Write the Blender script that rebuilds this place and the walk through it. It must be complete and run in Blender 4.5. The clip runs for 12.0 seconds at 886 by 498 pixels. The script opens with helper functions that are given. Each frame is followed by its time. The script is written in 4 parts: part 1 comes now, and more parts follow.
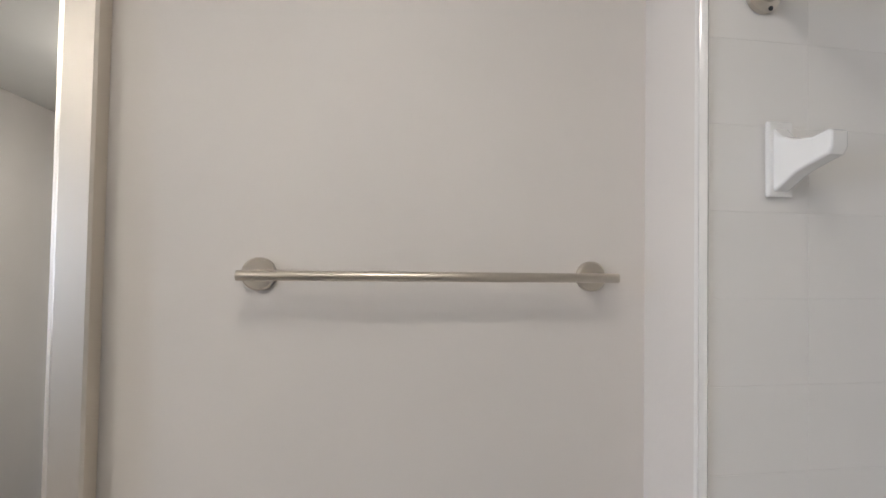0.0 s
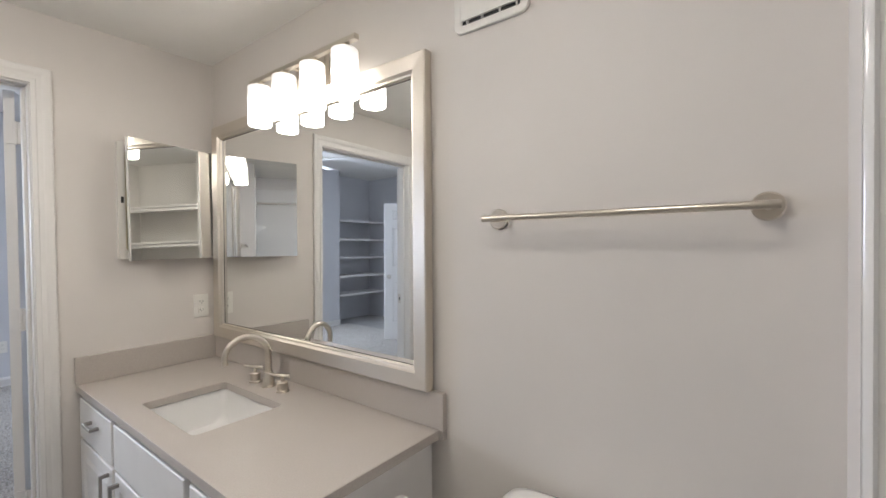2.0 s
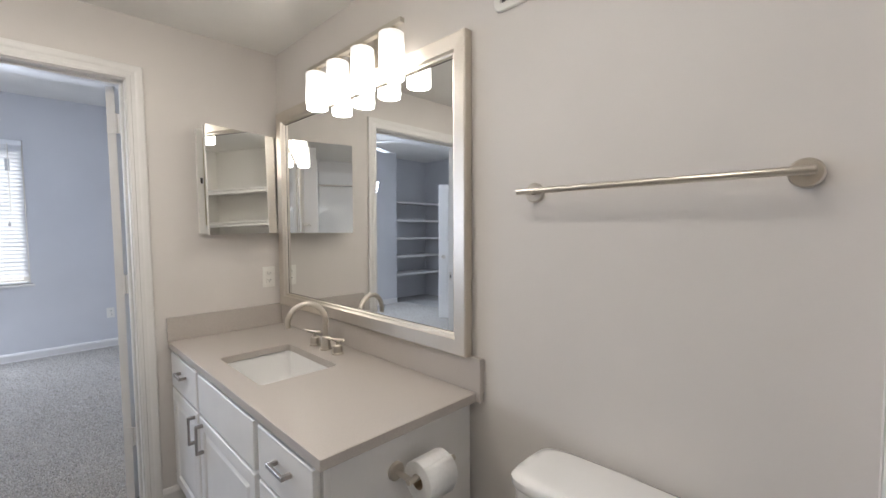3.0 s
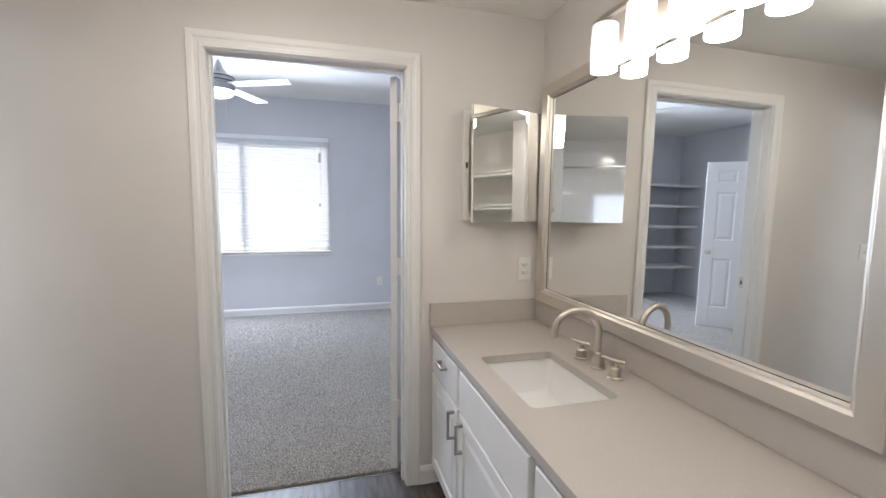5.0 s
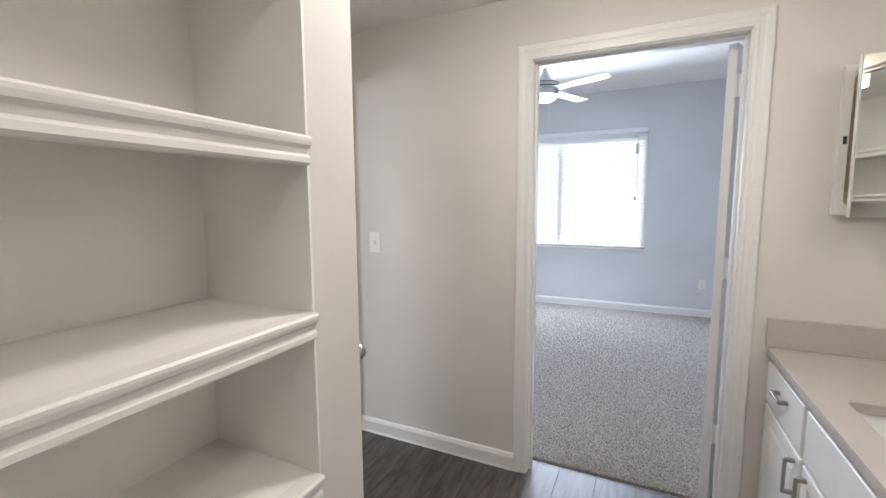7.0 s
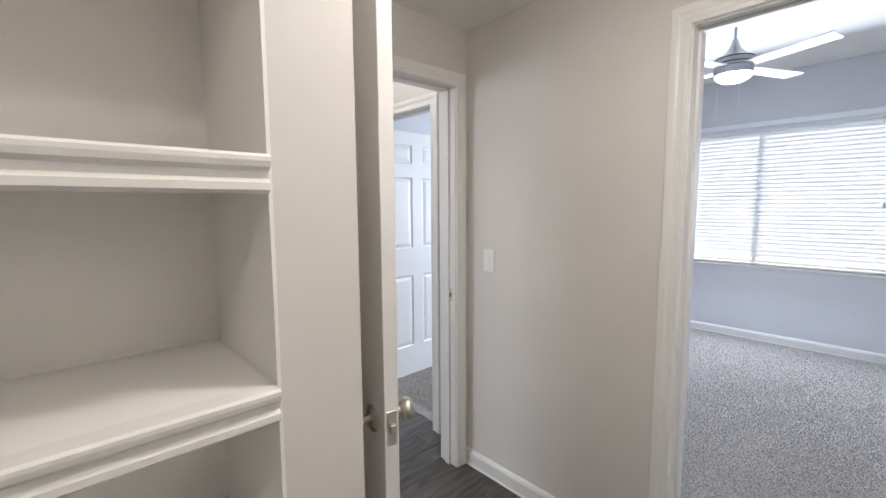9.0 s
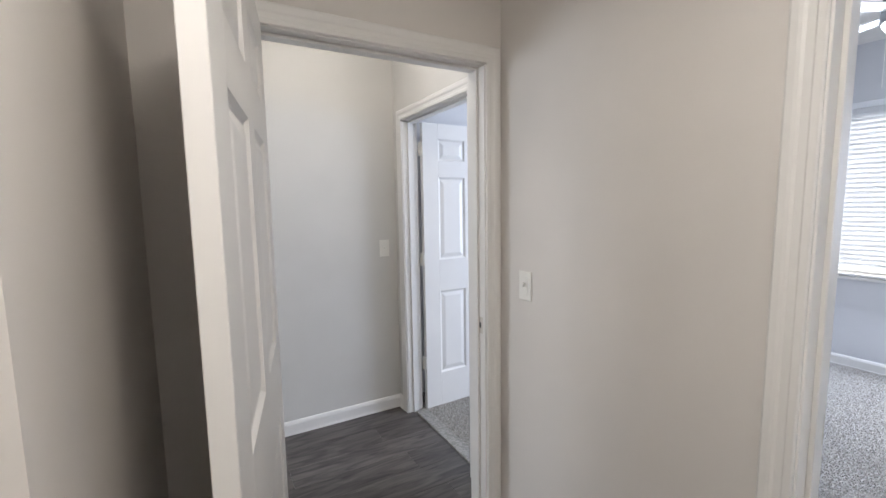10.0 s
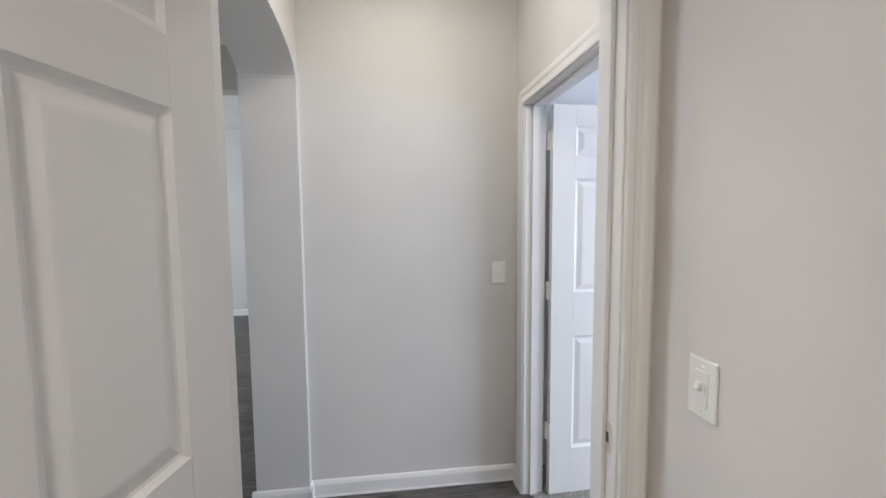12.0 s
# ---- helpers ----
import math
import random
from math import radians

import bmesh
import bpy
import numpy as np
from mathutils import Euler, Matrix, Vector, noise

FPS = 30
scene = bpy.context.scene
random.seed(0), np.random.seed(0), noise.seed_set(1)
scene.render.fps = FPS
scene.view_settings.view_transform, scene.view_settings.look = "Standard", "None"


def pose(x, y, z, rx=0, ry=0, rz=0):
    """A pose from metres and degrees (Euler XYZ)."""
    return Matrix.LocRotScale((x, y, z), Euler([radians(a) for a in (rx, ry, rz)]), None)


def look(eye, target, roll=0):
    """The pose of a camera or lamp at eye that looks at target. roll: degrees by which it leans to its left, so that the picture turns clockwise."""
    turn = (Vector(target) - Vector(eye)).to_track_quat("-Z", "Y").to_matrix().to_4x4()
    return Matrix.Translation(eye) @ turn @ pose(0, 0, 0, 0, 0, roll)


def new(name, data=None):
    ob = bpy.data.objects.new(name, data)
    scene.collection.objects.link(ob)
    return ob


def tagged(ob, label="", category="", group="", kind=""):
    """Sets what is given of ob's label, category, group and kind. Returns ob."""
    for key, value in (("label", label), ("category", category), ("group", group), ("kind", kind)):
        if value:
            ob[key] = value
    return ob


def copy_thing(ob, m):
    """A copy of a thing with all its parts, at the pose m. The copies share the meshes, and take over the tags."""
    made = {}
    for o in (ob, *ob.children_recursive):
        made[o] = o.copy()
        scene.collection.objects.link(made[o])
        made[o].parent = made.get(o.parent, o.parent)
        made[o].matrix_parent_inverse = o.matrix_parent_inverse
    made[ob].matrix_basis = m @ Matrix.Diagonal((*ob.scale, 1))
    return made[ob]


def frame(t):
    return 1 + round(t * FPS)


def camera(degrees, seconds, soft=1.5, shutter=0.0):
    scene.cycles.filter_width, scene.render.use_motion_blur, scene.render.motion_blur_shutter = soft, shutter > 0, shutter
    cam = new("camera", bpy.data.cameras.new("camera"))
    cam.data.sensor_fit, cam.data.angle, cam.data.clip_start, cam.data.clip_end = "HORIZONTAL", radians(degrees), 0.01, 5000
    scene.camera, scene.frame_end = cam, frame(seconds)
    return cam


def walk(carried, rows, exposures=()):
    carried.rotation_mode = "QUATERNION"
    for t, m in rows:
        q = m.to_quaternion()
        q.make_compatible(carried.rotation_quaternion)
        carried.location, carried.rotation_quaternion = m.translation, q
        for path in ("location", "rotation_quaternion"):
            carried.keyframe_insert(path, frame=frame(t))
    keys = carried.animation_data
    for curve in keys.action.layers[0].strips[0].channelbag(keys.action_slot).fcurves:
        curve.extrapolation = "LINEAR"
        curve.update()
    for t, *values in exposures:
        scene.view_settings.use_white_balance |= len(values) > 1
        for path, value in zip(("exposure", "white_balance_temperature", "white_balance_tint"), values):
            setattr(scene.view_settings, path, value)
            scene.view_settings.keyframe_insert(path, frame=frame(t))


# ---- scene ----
cam = camera(92.6, 12.0)
PATH = [
    (0, (-0.131, 0.085, 1.488), (0.132, 2.067, 1.525), 0.8),
    (0.5, (-0.075, -0.04, 1.487), (-0.27, 1.95, 1.495), 0.3),
    (1, (0.045, -0.109, 1.487), (-0.627, 1.775, 1.478), -0.5),
    (1.5, (0.147, -0.165, 1.434), (-0.846, 1.571, 1.426), -0.7),
    (2, (0.249, -0.192, 1.394), (-0.971, 1.392, 1.361), -0.7),
    (2.5, (0.33, -0.205, 1.37), (-1.014, 1.275, 1.304), -0.8),
    (2.7, (0.349, -0.21, 1.364), (-1.027, 1.239, 1.279), -0.7),
    (4.5, (0.062, -0.157, 1.375), (-1.716, 0.74, 1.196), 0.1),
    (5, (-0.062, -0.213, 1.394), (-1.984, 0.307, 1.201), 0.5),
    (5.5, (-0.131, -0.261, 1.408), (-2.118, -0.187, 1.19), -0.1),
    (6, (-0.123, -0.294, 1.395), (-2.092, -0.569, 1.176), -0.1),
    (6.5, (-0.081, -0.271, 1.392), (-1.984, -0.845, 1.168), -0.3),
    (7, (-0.029, -0.196, 1.39), (-1.824, -1.05, 1.168), -0.3),
    (7.5, (0.016, -0.109, 1.412), (-1.641, -1.208, 1.191), -0.4),
    (7.7, (0.017, -0.09, 1.423), (-1.591, -1.259, 1.197), -0.2),
    (9.3, (-0.594, -0.178, 1.455), (-1.844, -1.725, 1.249), -0.6),
    (9.5, (-0.697, -0.19, 1.472), (-1.874, -1.794, 1.262), -0.8),
    (10, (-0.959, -0.309, 1.492), (-1.929, -2.039, 1.274), -0.9),
    (10.5, (-1.158, -0.422, 1.519), (-1.933, -2.244, 1.294), -0.8),
    (11, (-1.318, -0.488, 1.523), (-1.91, -2.381, 1.314), -0.8),
    (11.5, (-1.401, -0.641, 1.491), (-1.815, -2.587, 1.308), -0.8),
    (12, (-1.459, -0.875, 1.495), (-1.712, -2.853, 1.331), -0.5),
]
walk(cam, [(t, look(eye, target, roll)) for t, eye, target, roll in PATH], exposures=[(0, -0.13), (1.5, -0.05), (2.5, -0.03), (5, 0.02), (7.5, 0.13), (9.5, -0.07), (10.5, 0.0), (12, 0.0)])

# ---- light ----
world = bpy.data.worlds.new("world")
scene.world = world
world.use_nodes = True
sky = world.node_tree.nodes.new("ShaderNodeTexSky")
sky.sky_type, sky.sun_disc, sky.sun_elevation, sky.sun_rotation = "NISHITA", False, radians(38), radians(120)
world.node_tree.nodes["Background"].inputs[1].default_value = 0.15
world.node_tree.links.new(sky.outputs[0], world.node_tree.nodes["Background"].inputs[0])


def area(name, eye, target, w, h, watts, color):
    lamp = bpy.data.lights.new(name, "AREA")
    lamp.shape, lamp.size, lamp.size_y, lamp.energy, lamp.color = "RECTANGLE", w, h, watts, color
    ob = new(name, lamp)
    ob.matrix_world = look(eye, target)
    return ob


def bulb(name, eye, watts, color):
    lamp = bpy.data.lights.new(name, "POINT")
    lamp.shadow_soft_size, lamp.energy, lamp.color = 0.07, watts, color
    ob = new(name, lamp)
    ob.matrix_world = pose(*eye)
    return ob


sun = new("sun", bpy.data.lights.new("sun", "SUN"))
sun.data.energy, sun.data.angle, sun.data.color = 5.0, radians(0.6), (1.0, 0.96, 0.9)
sun.matrix_world = look((-8, -2, 6.5), (0, 0, 0))
area("daylight_bedroom", (-5.48, -1.22, 1.50), (-2, -1.22, 0.35), 2.0, 1.3, 150, (0.69, 0.79, 1.0))
area("daylight_living", (3.35, -5.0, 1.5), (0, -5.0, 1.3), 1.8, 1.6, 120, (0.8, 0.88, 1.0))
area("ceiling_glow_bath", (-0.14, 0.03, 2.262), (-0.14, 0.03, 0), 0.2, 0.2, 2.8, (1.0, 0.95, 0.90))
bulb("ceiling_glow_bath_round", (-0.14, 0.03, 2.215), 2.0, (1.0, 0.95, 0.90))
# Added fill lamps by the doorways, with no known source there.
area("fill_entry", (-1.15, -0.42, 2.262), (-1.15, -0.42, 0), 0.2, 0.2, 6.2, (1.0, 0.95, 0.90))
bulb("fill_entry_round", (-1.15, -0.42, 2.215), 8.0, (1.0, 0.95, 0.90))
# Hall fill, added to brighten it; its ceiling stays out of view.
area("fill_hall", (-1.55, -2.45, 2.64), (-1.55, -2.45, 0), 0.3, 0.3, 4.5, (1.0, 0.96, 0.93))
bulb("fill_hall_round", (-1.55, -2.45, 2.62), 3.0, (1.0, 0.96, 0.93))
bulb("fan_glow", (-4.00, -1.06, 2.16), 5.5, (0.74, 0.83, 1.0))

W, N, S, P = -2.05, 0.84, -1.75, -0.787     # bathroom: west, north, south door wall, shelf wall
E0, E1, TY = 0.36, 1.16, 0.70               # tub bay: its west line, east wall, tiled north wall
CB, CR = 2.325, 2.74                        # ceilings of the bathroom and of the other rooms
HW, HE, HS, HN = -2.14, -1.03, -3.09, -1.87  # hall
BX, BN, BS = -5.80, 1.60, -4.10             # bedroom
SH1 = -3.00                                 # north end of the shelf recess in the bedroom's west wall


# ---- materials ----
def material(name, base, rough=0.6, metal=0.0, vary=0.05, scale=6.0, bump=0.0, bscale=200.0, spec=0.5, coat=0.0, aniso=None):
    """Principled surface with broad mottling, fine grain and fine relief."""
    m = bpy.data.materials.new(name)
    m.use_nodes = True
    n, l = m.node_tree.nodes, m.node_tree.links
    b = n["Principled BSDF"]
    b.inputs["Roughness"].default_value, b.inputs["Metallic"].default_value = rough, metal
    b.inputs["Specular IOR Level"].default_value = spec
    b.inputs["Coat Weight"].default_value = coat
    co = n.new("ShaderNodeTexCoord")
    mp = n.new("ShaderNodeMapping")
    if aniso:
        mp.inputs["Scale"].default_value = aniso
    l.new(co.outputs["Object"], mp.inputs[0])
    t = n.new("ShaderNodeTexNoise")
    t.inputs["Scale"].default_value, t.inputs["Detail"].default_value = scale, 6
    l.new(mp.outputs[0], t.inputs["Vector"])
    r = n.new("ShaderNodeMapRange")
    r.inputs[1].default_value, r.inputs[2].default_value = 0.3, 0.7
    r.inputs[3].default_value, r.inputs[4].default_value = 1 - vary, 1 + vary
    l.new(t.outputs["Fac"], r.inputs[0])
    mx = n.new("ShaderNodeMix")
    mx.data_type, mx.blend_type = "RGBA", "MULTIPLY"
    mx.inputs[0].default_value = 1
    mx.inputs[6].default_value = (*base, 1)
    l.new(r.outputs[0], mx.inputs[7])
    l.new(mx.outputs[2], b.inputs["Base Color"])
    rr = n.new("ShaderNodeMapRange")
    rr.inputs[3].default_value, rr.inputs[4].default_value = max(rough - 0.06, 0.02), min(rough + 0.06, 1)
    l.new(t.outputs["Fac"], rr.inputs[0])
    l.new(rr.outputs[0], b.inputs["Roughness"])
    if bump:
        t2 = n.new("ShaderNodeTexNoise")
        t2.inputs["Scale"].default_value, t2.inputs["Detail"].default_value = bscale, 3
        l.new(mp.outputs[0], t2.inputs["Vector"])
        bp = n.new("ShaderNodeBump")
        bp.inputs["Strength"].default_value, bp.inputs["Distance"].default_value = bump, 0.002
        l.new(t2.outputs["Fac"], bp.inputs["Height"])
        l.new(bp.outputs[0], b.inputs["Normal"])
    return m


def glow(name, color, strength):
    m = bpy.data.materials.new(name)
    m.use_nodes = True
    b = m.node_tree.nodes["Principled BSDF"]
    b.inputs["Base Color"].default_value = (0.85, 0.85, 0.85, 1)
    b.inputs["Emission Color"].default_value = (*color, 1)
    b.inputs["Emission Strength"].default_value = strength
    return m


M = {
    "wall": material("wall_paint", (0.68, 0.64, 0.60), 0.62, vary=0.03, scale=2.5, bump=0.12, bscale=90),
    "wall_bed": material("bedroom_wall_paint", (0.63, 0.63, 0.645), 0.7, vary=0.03, scale=2.5, bump=0.25, bscale=90),
    "wall_hall": material("hall_wall_paint", (0.62, 0.60, 0.565), 0.65, vary=0.03, scale=2.5, bump=0.25, bscale=90),
    "ceiling": material("ceiling_paint", (0.84, 0.82, 0.78), 0.85, vary=0.03, scale=3, bump=0.4, bscale=60),
    "trim": material("trim_paint", (0.76, 0.74, 0.71), 0.38, vary=0.012, scale=5),
    "shelf": material("shelf_paint", (0.79, 0.76, 0.715), 0.45, vary=0.03, scale=7, bump=0.08, bscale=60),
    # Niche and board paint lightened in place of light the niche lacks.
    "lining": material("niche_paint_lightened", (0.85, 0.82, 0.775), 0.5, vary=0.02, scale=4),
    "cabinet": material("cabinet_paint", (0.79, 0.77, 0.74), 0.52, vary=0.03, scale=8, bump=0.08, bscale=70),
    "quartz": material("taupe_quartz", (0.475, 0.432, 0.392), 0.42, vary=0.06, scale=260, bump=0.03, bscale=300),
    "porcelain": material("white_porcelain", (0.82, 0.81, 0.79), 0.08, vary=0.01, scale=4, coat=0.5),
    "tile": material("white_tile", (0.79, 0.77, 0.74), 0.09, vary=0.015, scale=5, bump=0.05, bscale=12, coat=0.4),
    "grout": material("pale_grout", (0.75, 0.73, 0.70), 0.7, vary=0.03, scale=60, bump=0.3, bscale=300),
    "nickel": material("brushed_nickel", (0.62, 0.57, 0.50), 0.30, metal=1, vary=0.012, scale=4),
    "frame": material("champagne_frame", (0.66, 0.61, 0.54), 0.42, metal=1, vary=0.0, scale=3),
    "plate": material("ivory_plastic", (0.80, 0.78, 0.73), 0.35, vary=0.02, scale=10),
    "satin": material("satin_plate", (0.66, 0.62, 0.56), 0.5, metal=0.7, vary=0.02, scale=30),
    "pull": material("dark_brushed_nickel", (0.40, 0.37, 0.34), 0.36, metal=1, vary=0.02, scale=20),
    "dark": material("dark_plastic", (0.03, 0.03, 0.03), 0.5),
    "paper": material("toilet_paper", (0.84, 0.83, 0.81), 0.95, vary=0.03, scale=90, bump=0.5, bscale=400),
    "card": material("cardboard_core", (0.36, 0.27, 0.18), 0.9),
    "gasket": material("yellowed_enamel", (0.66, 0.60, 0.44), 0.45, vary=0.12, scale=12),
    "blind": material("blind_slat", (0.80, 0.81, 0.83), 0.5, vary=0.03, scale=8),
    "steel": material("galvanised_steel", (0.42, 0.43, 0.43), 0.32, metal=1, vary=0.08, scale=15),
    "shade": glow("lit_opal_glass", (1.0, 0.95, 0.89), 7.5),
    "dome": glow("lit_dome_glass", (0.92, 0.95, 1.0), 6.0),
}

sh = M["shade_glass"] = glow("lit_opal_cylinder", (1.0, 0.945, 0.875), 5.0)
n, l = sh.node_tree.nodes, sh.node_tree.links
co, sx = n.new("ShaderNodeTexCoord"), n.new("ShaderNodeSeparateXYZ")
rg = n.new("ShaderNodeMapRange")
rg.interpolation_type = "SMOOTHSTEP"
rg.inputs[1].default_value, rg.inputs[2].default_value = 1.925, 2.030
rg.inputs[3].default_value, rg.inputs[4].default_value = 10.5, 0.75
l.new(co.outputs["Object"], sx.inputs[0])
l.new(sx.outputs[2], rg.inputs[0])
l.new(rg.outputs[0], n["Principled BSDF"].inputs["Emission Strength"])

mirror = bpy.data.materials.new("mirror_silver")
mirror.use_nodes = True
mb = mirror.node_tree.nodes["Principled BSDF"]
mb.inputs["Base Color"].default_value = (0.86, 0.87, 0.86, 1)
mb.inputs["Metallic"].default_value, mb.inputs["Roughness"].default_value = 1, 0.015
M["mirror"] = mirror

glass = bpy.data.materials.new("window_glass")
glass.use_nodes = True
gb = glass.node_tree.nodes["Principled BSDF"]
gb.inputs["Transmission Weight"].default_value, gb.inputs["Roughness"].default_value = 1, 0.0
gb.inputs["IOR"].default_value = 1.45
M["glass"] = glass


def plank_material():
    """Dark grey-brown vinyl with long grain along y, a tone of its own for each plank."""
    m = bpy.data.materials.new("dark_vinyl_plank")
    m.use_nodes = True
    n, l = m.node_tree.nodes, m.node_tree.links
    b = n["Principled BSDF"]
    b.inputs["Roughness"].default_value = 0.38
    info = n.new("ShaderNodeObjectInfo")
    co = n.new("ShaderNodeTexCoord")
    ad = n.new("ShaderNodeVectorMath")
    l.new(co.outputs["Object"], ad.inputs[0])
    ml = n.new("ShaderNodeMath")
    ml.operation = "MULTIPLY"
    ml.inputs[1].default_value = 37.0
    l.new(info.outputs["Random"], ml.inputs[0])
    cb = n.new("ShaderNodeCombineXYZ")
    l.new(ml.outputs[0], cb.inputs[0])
    l.new(ml.outputs[0], cb.inputs[1])
    l.new(cb.outputs[0], ad.inputs[1])
    mp = n.new("ShaderNodeMapping")
    mp.inputs["Scale"].default_value = (3.2, 22.0, 8.0)
    l.new(ad.outputs[0], mp.inputs[0])
    t = n.new("ShaderNodeTexNoise")
    t.inputs["Scale"].default_value, t.inputs["Detail"].default_value, t.inputs["Distortion"].default_value = 1.0, 10, 1.4
    l.new(mp.outputs[0], t.inputs["Vector"])
    r = n.new("ShaderNodeValToRGB")
    r.color_ramp.elements[0].position, r.color_ramp.elements[0].color = 0.3, (0.030, 0.026, 0.025, 1)
    r.color_ramp.elements[1].position, r.color_ramp.elements[1].color = 0.72, (0.135, 0.118, 0.108, 1)
    l.new(t.outputs["Fac"], r.inputs[0])
    tone = n.new("ShaderNodeMapRange")
    tone.inputs[3].default_value, tone.inputs[4].default_value = 0.8, 1.25
    l.new(info.outputs["Random"], tone.inputs[0])
    mx = n.new("ShaderNodeMix")
    mx.data_type, mx.blend_type = "RGBA", "MULTIPLY"
    mx.inputs[0].default_value = 1
    l.new(r.outputs[0], mx.inputs[6])
    l.new(tone.outputs[0], mx.inputs[7])
    l.new(mx.outputs[2], b.inputs["Base Color"])
    bp = n.new("ShaderNodeBump")
    bp.inputs["Strength"].default_value, bp.inputs["Distance"].default_value = 0.25, 0.001
    l.new(t.outputs["Fac"], bp.inputs["Height"])
    l.new(bp.outputs[0], b.inputs["Normal"])
    return m


def carpet_material():
    m = bpy.data.materials.new("speckled_carpet")
    m.use_nodes = True
    n, l = m.node_tree.nodes, m.node_tree.links
    b = n["Principled BSDF"]
    b.inputs["Roughness"].default_value = 1.0
    b.inputs["Sheen Weight"].default_value = 0.3
    co = n.new("ShaderNodeTexCoord")
    f = n.new("ShaderNodeTexNoise")
    f.inputs["Scale"].default_value, f.inputs["Detail"].default_value = 75, 2
    g = n.new("ShaderNodeTexNoise")
    g.inputs["Scale"].default_value, g.inputs["Detail"].default_value = 3.5, 4
    l.new(co.outputs["Object"], f.inputs["Vector"])
    l.new(co.outputs["Object"], g.inputs["Vector"])
    r = n.new("ShaderNodeValToRGB")
    e = r.color_ramp.elements
    e[0].position, e[0].color = 0.38, (0.19, 0.179, 0.163, 1)
    e[1].position, e[1].color = 0.58, (0.31, 0.293, 0.268, 1)
    k = e.new(0.46)
    k.color = (0.24, 0.226, 0.206, 1)
    l.new(f.outputs["Fac"], r.inputs[0])
    mr = n.new("ShaderNodeMapRange")
    mr.inputs[1].default_value, mr.inputs[2].default_value, mr.inputs[3].default_value, mr.inputs[4].default_value = 0.35, 0.65, 0.88, 1.1
    l.new(g.outputs["Fac"], mr.inputs[0])
    mx = n.new("ShaderNodeMix")
    mx.data_type, mx.blend_type = "RGBA", "MULTIPLY"
    mx.inputs[0].default_value = 1
    l.new(r.outputs[0], mx.inputs[6])
    l.new(mr.outputs[0], mx.inputs[7])
    l.new(mx.outputs[2], b.inputs["Base Color"])
    bp = n.new("ShaderNodeBump")
    bp.inputs["Strength"].default_value, bp.inputs["Distance"].default_value = 0.9, 0.006
    l.new(f.outputs["Fac"], bp.inputs["Height"])
    l.new(bp.outputs[0], b.inputs["Normal"])
    return m


slat = material("sunlit_slat", (0.82, 0.83, 0.85), 0.5, vary=0.02, scale=8)
sb = slat.node_tree.nodes["Principled BSDF"]
sb.inputs["Transmission Weight"].default_value = 0.0
tl = slat.node_tree.nodes.new("ShaderNodeBsdfTranslucent")
tl.inputs["Color"].default_value = (0.9, 0.92, 0.95, 1)
ms = slat.node_tree.nodes.new("ShaderNodeMixShader")
ms.inputs[0].default_value = 0.52
slat.node_tree.links.new(sb.outputs[0], ms.inputs[1])
slat.node_tree.links.new(tl.outputs[0], ms.inputs[2])
slat.node_tree.links.new(ms.outputs[0], slat.node_tree.nodes["Material Output"].inputs[0])
M["slat"] = slat
yarn = bpy.data.materials.new("twisted_yarn")
yarn.use_nodes = True
yn, yl = yarn.node_tree.nodes, yarn.node_tree.links
yn["Principled BSDF"].inputs["Roughness"].default_value = 1.0
geo, ramp = yn.new("ShaderNodeNewGeometry"), yn.new("ShaderNodeValToRGB")
ramp.color_ramp.elements[0].position, ramp.color_ramp.elements[0].color = 0.0, (0.27, 0.253, 0.230, 1)
ramp.color_ramp.elements[1].position, ramp.color_ramp.elements[1].color = 1.0, (0.50, 0.468, 0.425, 1)
mid_tone = ramp.color_ramp.elements.new(0.3)
mid_tone.color = (0.40, 0.375, 0.34, 1)
yl.new(geo.outputs["Random Per Island"], ramp.inputs[0])
yl.new(ramp.outputs[0], yn["Principled BSDF"].inputs["Base Color"])
M["yarn"] = yarn
M["plank"] = plank_material()
M["carpet"] = carpet_material()


# ---- helpers for meshes ----
def part(name, bm, mat, parent=None, label="", smooth=False):
    """Links a bmesh as one mesh object under a thing or a part."""
    me = bpy.data.meshes.new(name)
    bmesh.ops.recalc_face_normals(bm, faces=bm.faces)
    if smooth:
        for f in bm.faces:
            f.smooth = True
    bm.to_mesh(me)
    bm.free()
    if smooth:
        me.set_sharp_from_angle(angle=radians(38))
    me.materials.append(M[mat])
    ob = new(name, me)
    if parent:
        ob.parent = parent
    if label:
        ob["label"] = label
    return ob


def group_at(name, x, y, z, rz=0, **tags):
    ob = new(name)
    ob.matrix_world = pose(x, y, z, 0, 0, rz)
    return tagged(ob, **tags)


def box(x0, x1, y0, y1, z0, z1, bevel=0.0, seg=2, bm=None):
    """A box between limits, with rounded edges; added to bm if one is given."""
    b = bmesh.new()
    bmesh.ops.create_cube(b, size=1)
    bmesh.ops.scale(b, vec=(abs(x1 - x0), abs(y1 - y0), abs(z1 - z0)), verts=b.verts)
    bmesh.ops.translate(b, vec=((x0 + x1) / 2, (y0 + y1) / 2, (z0 + z1) / 2), verts=b.verts)
    if bevel:
        bmesh.ops.bevel(b, geom=b.edges, offset=bevel, segments=seg, affect="EDGES", profile=0.5)
    return merge(bm, b)


def merge(bm, b, m=None):
    if m is not None:
        bmesh.ops.transform(b, matrix=m, verts=b.verts)
    if bm is None:
        return b
    me = bpy.data.meshes.new("tmp")
    b.to_mesh(me)
    b.free()
    bm.from_mesh(me)
    bpy.data.meshes.remove(me)
    return bm


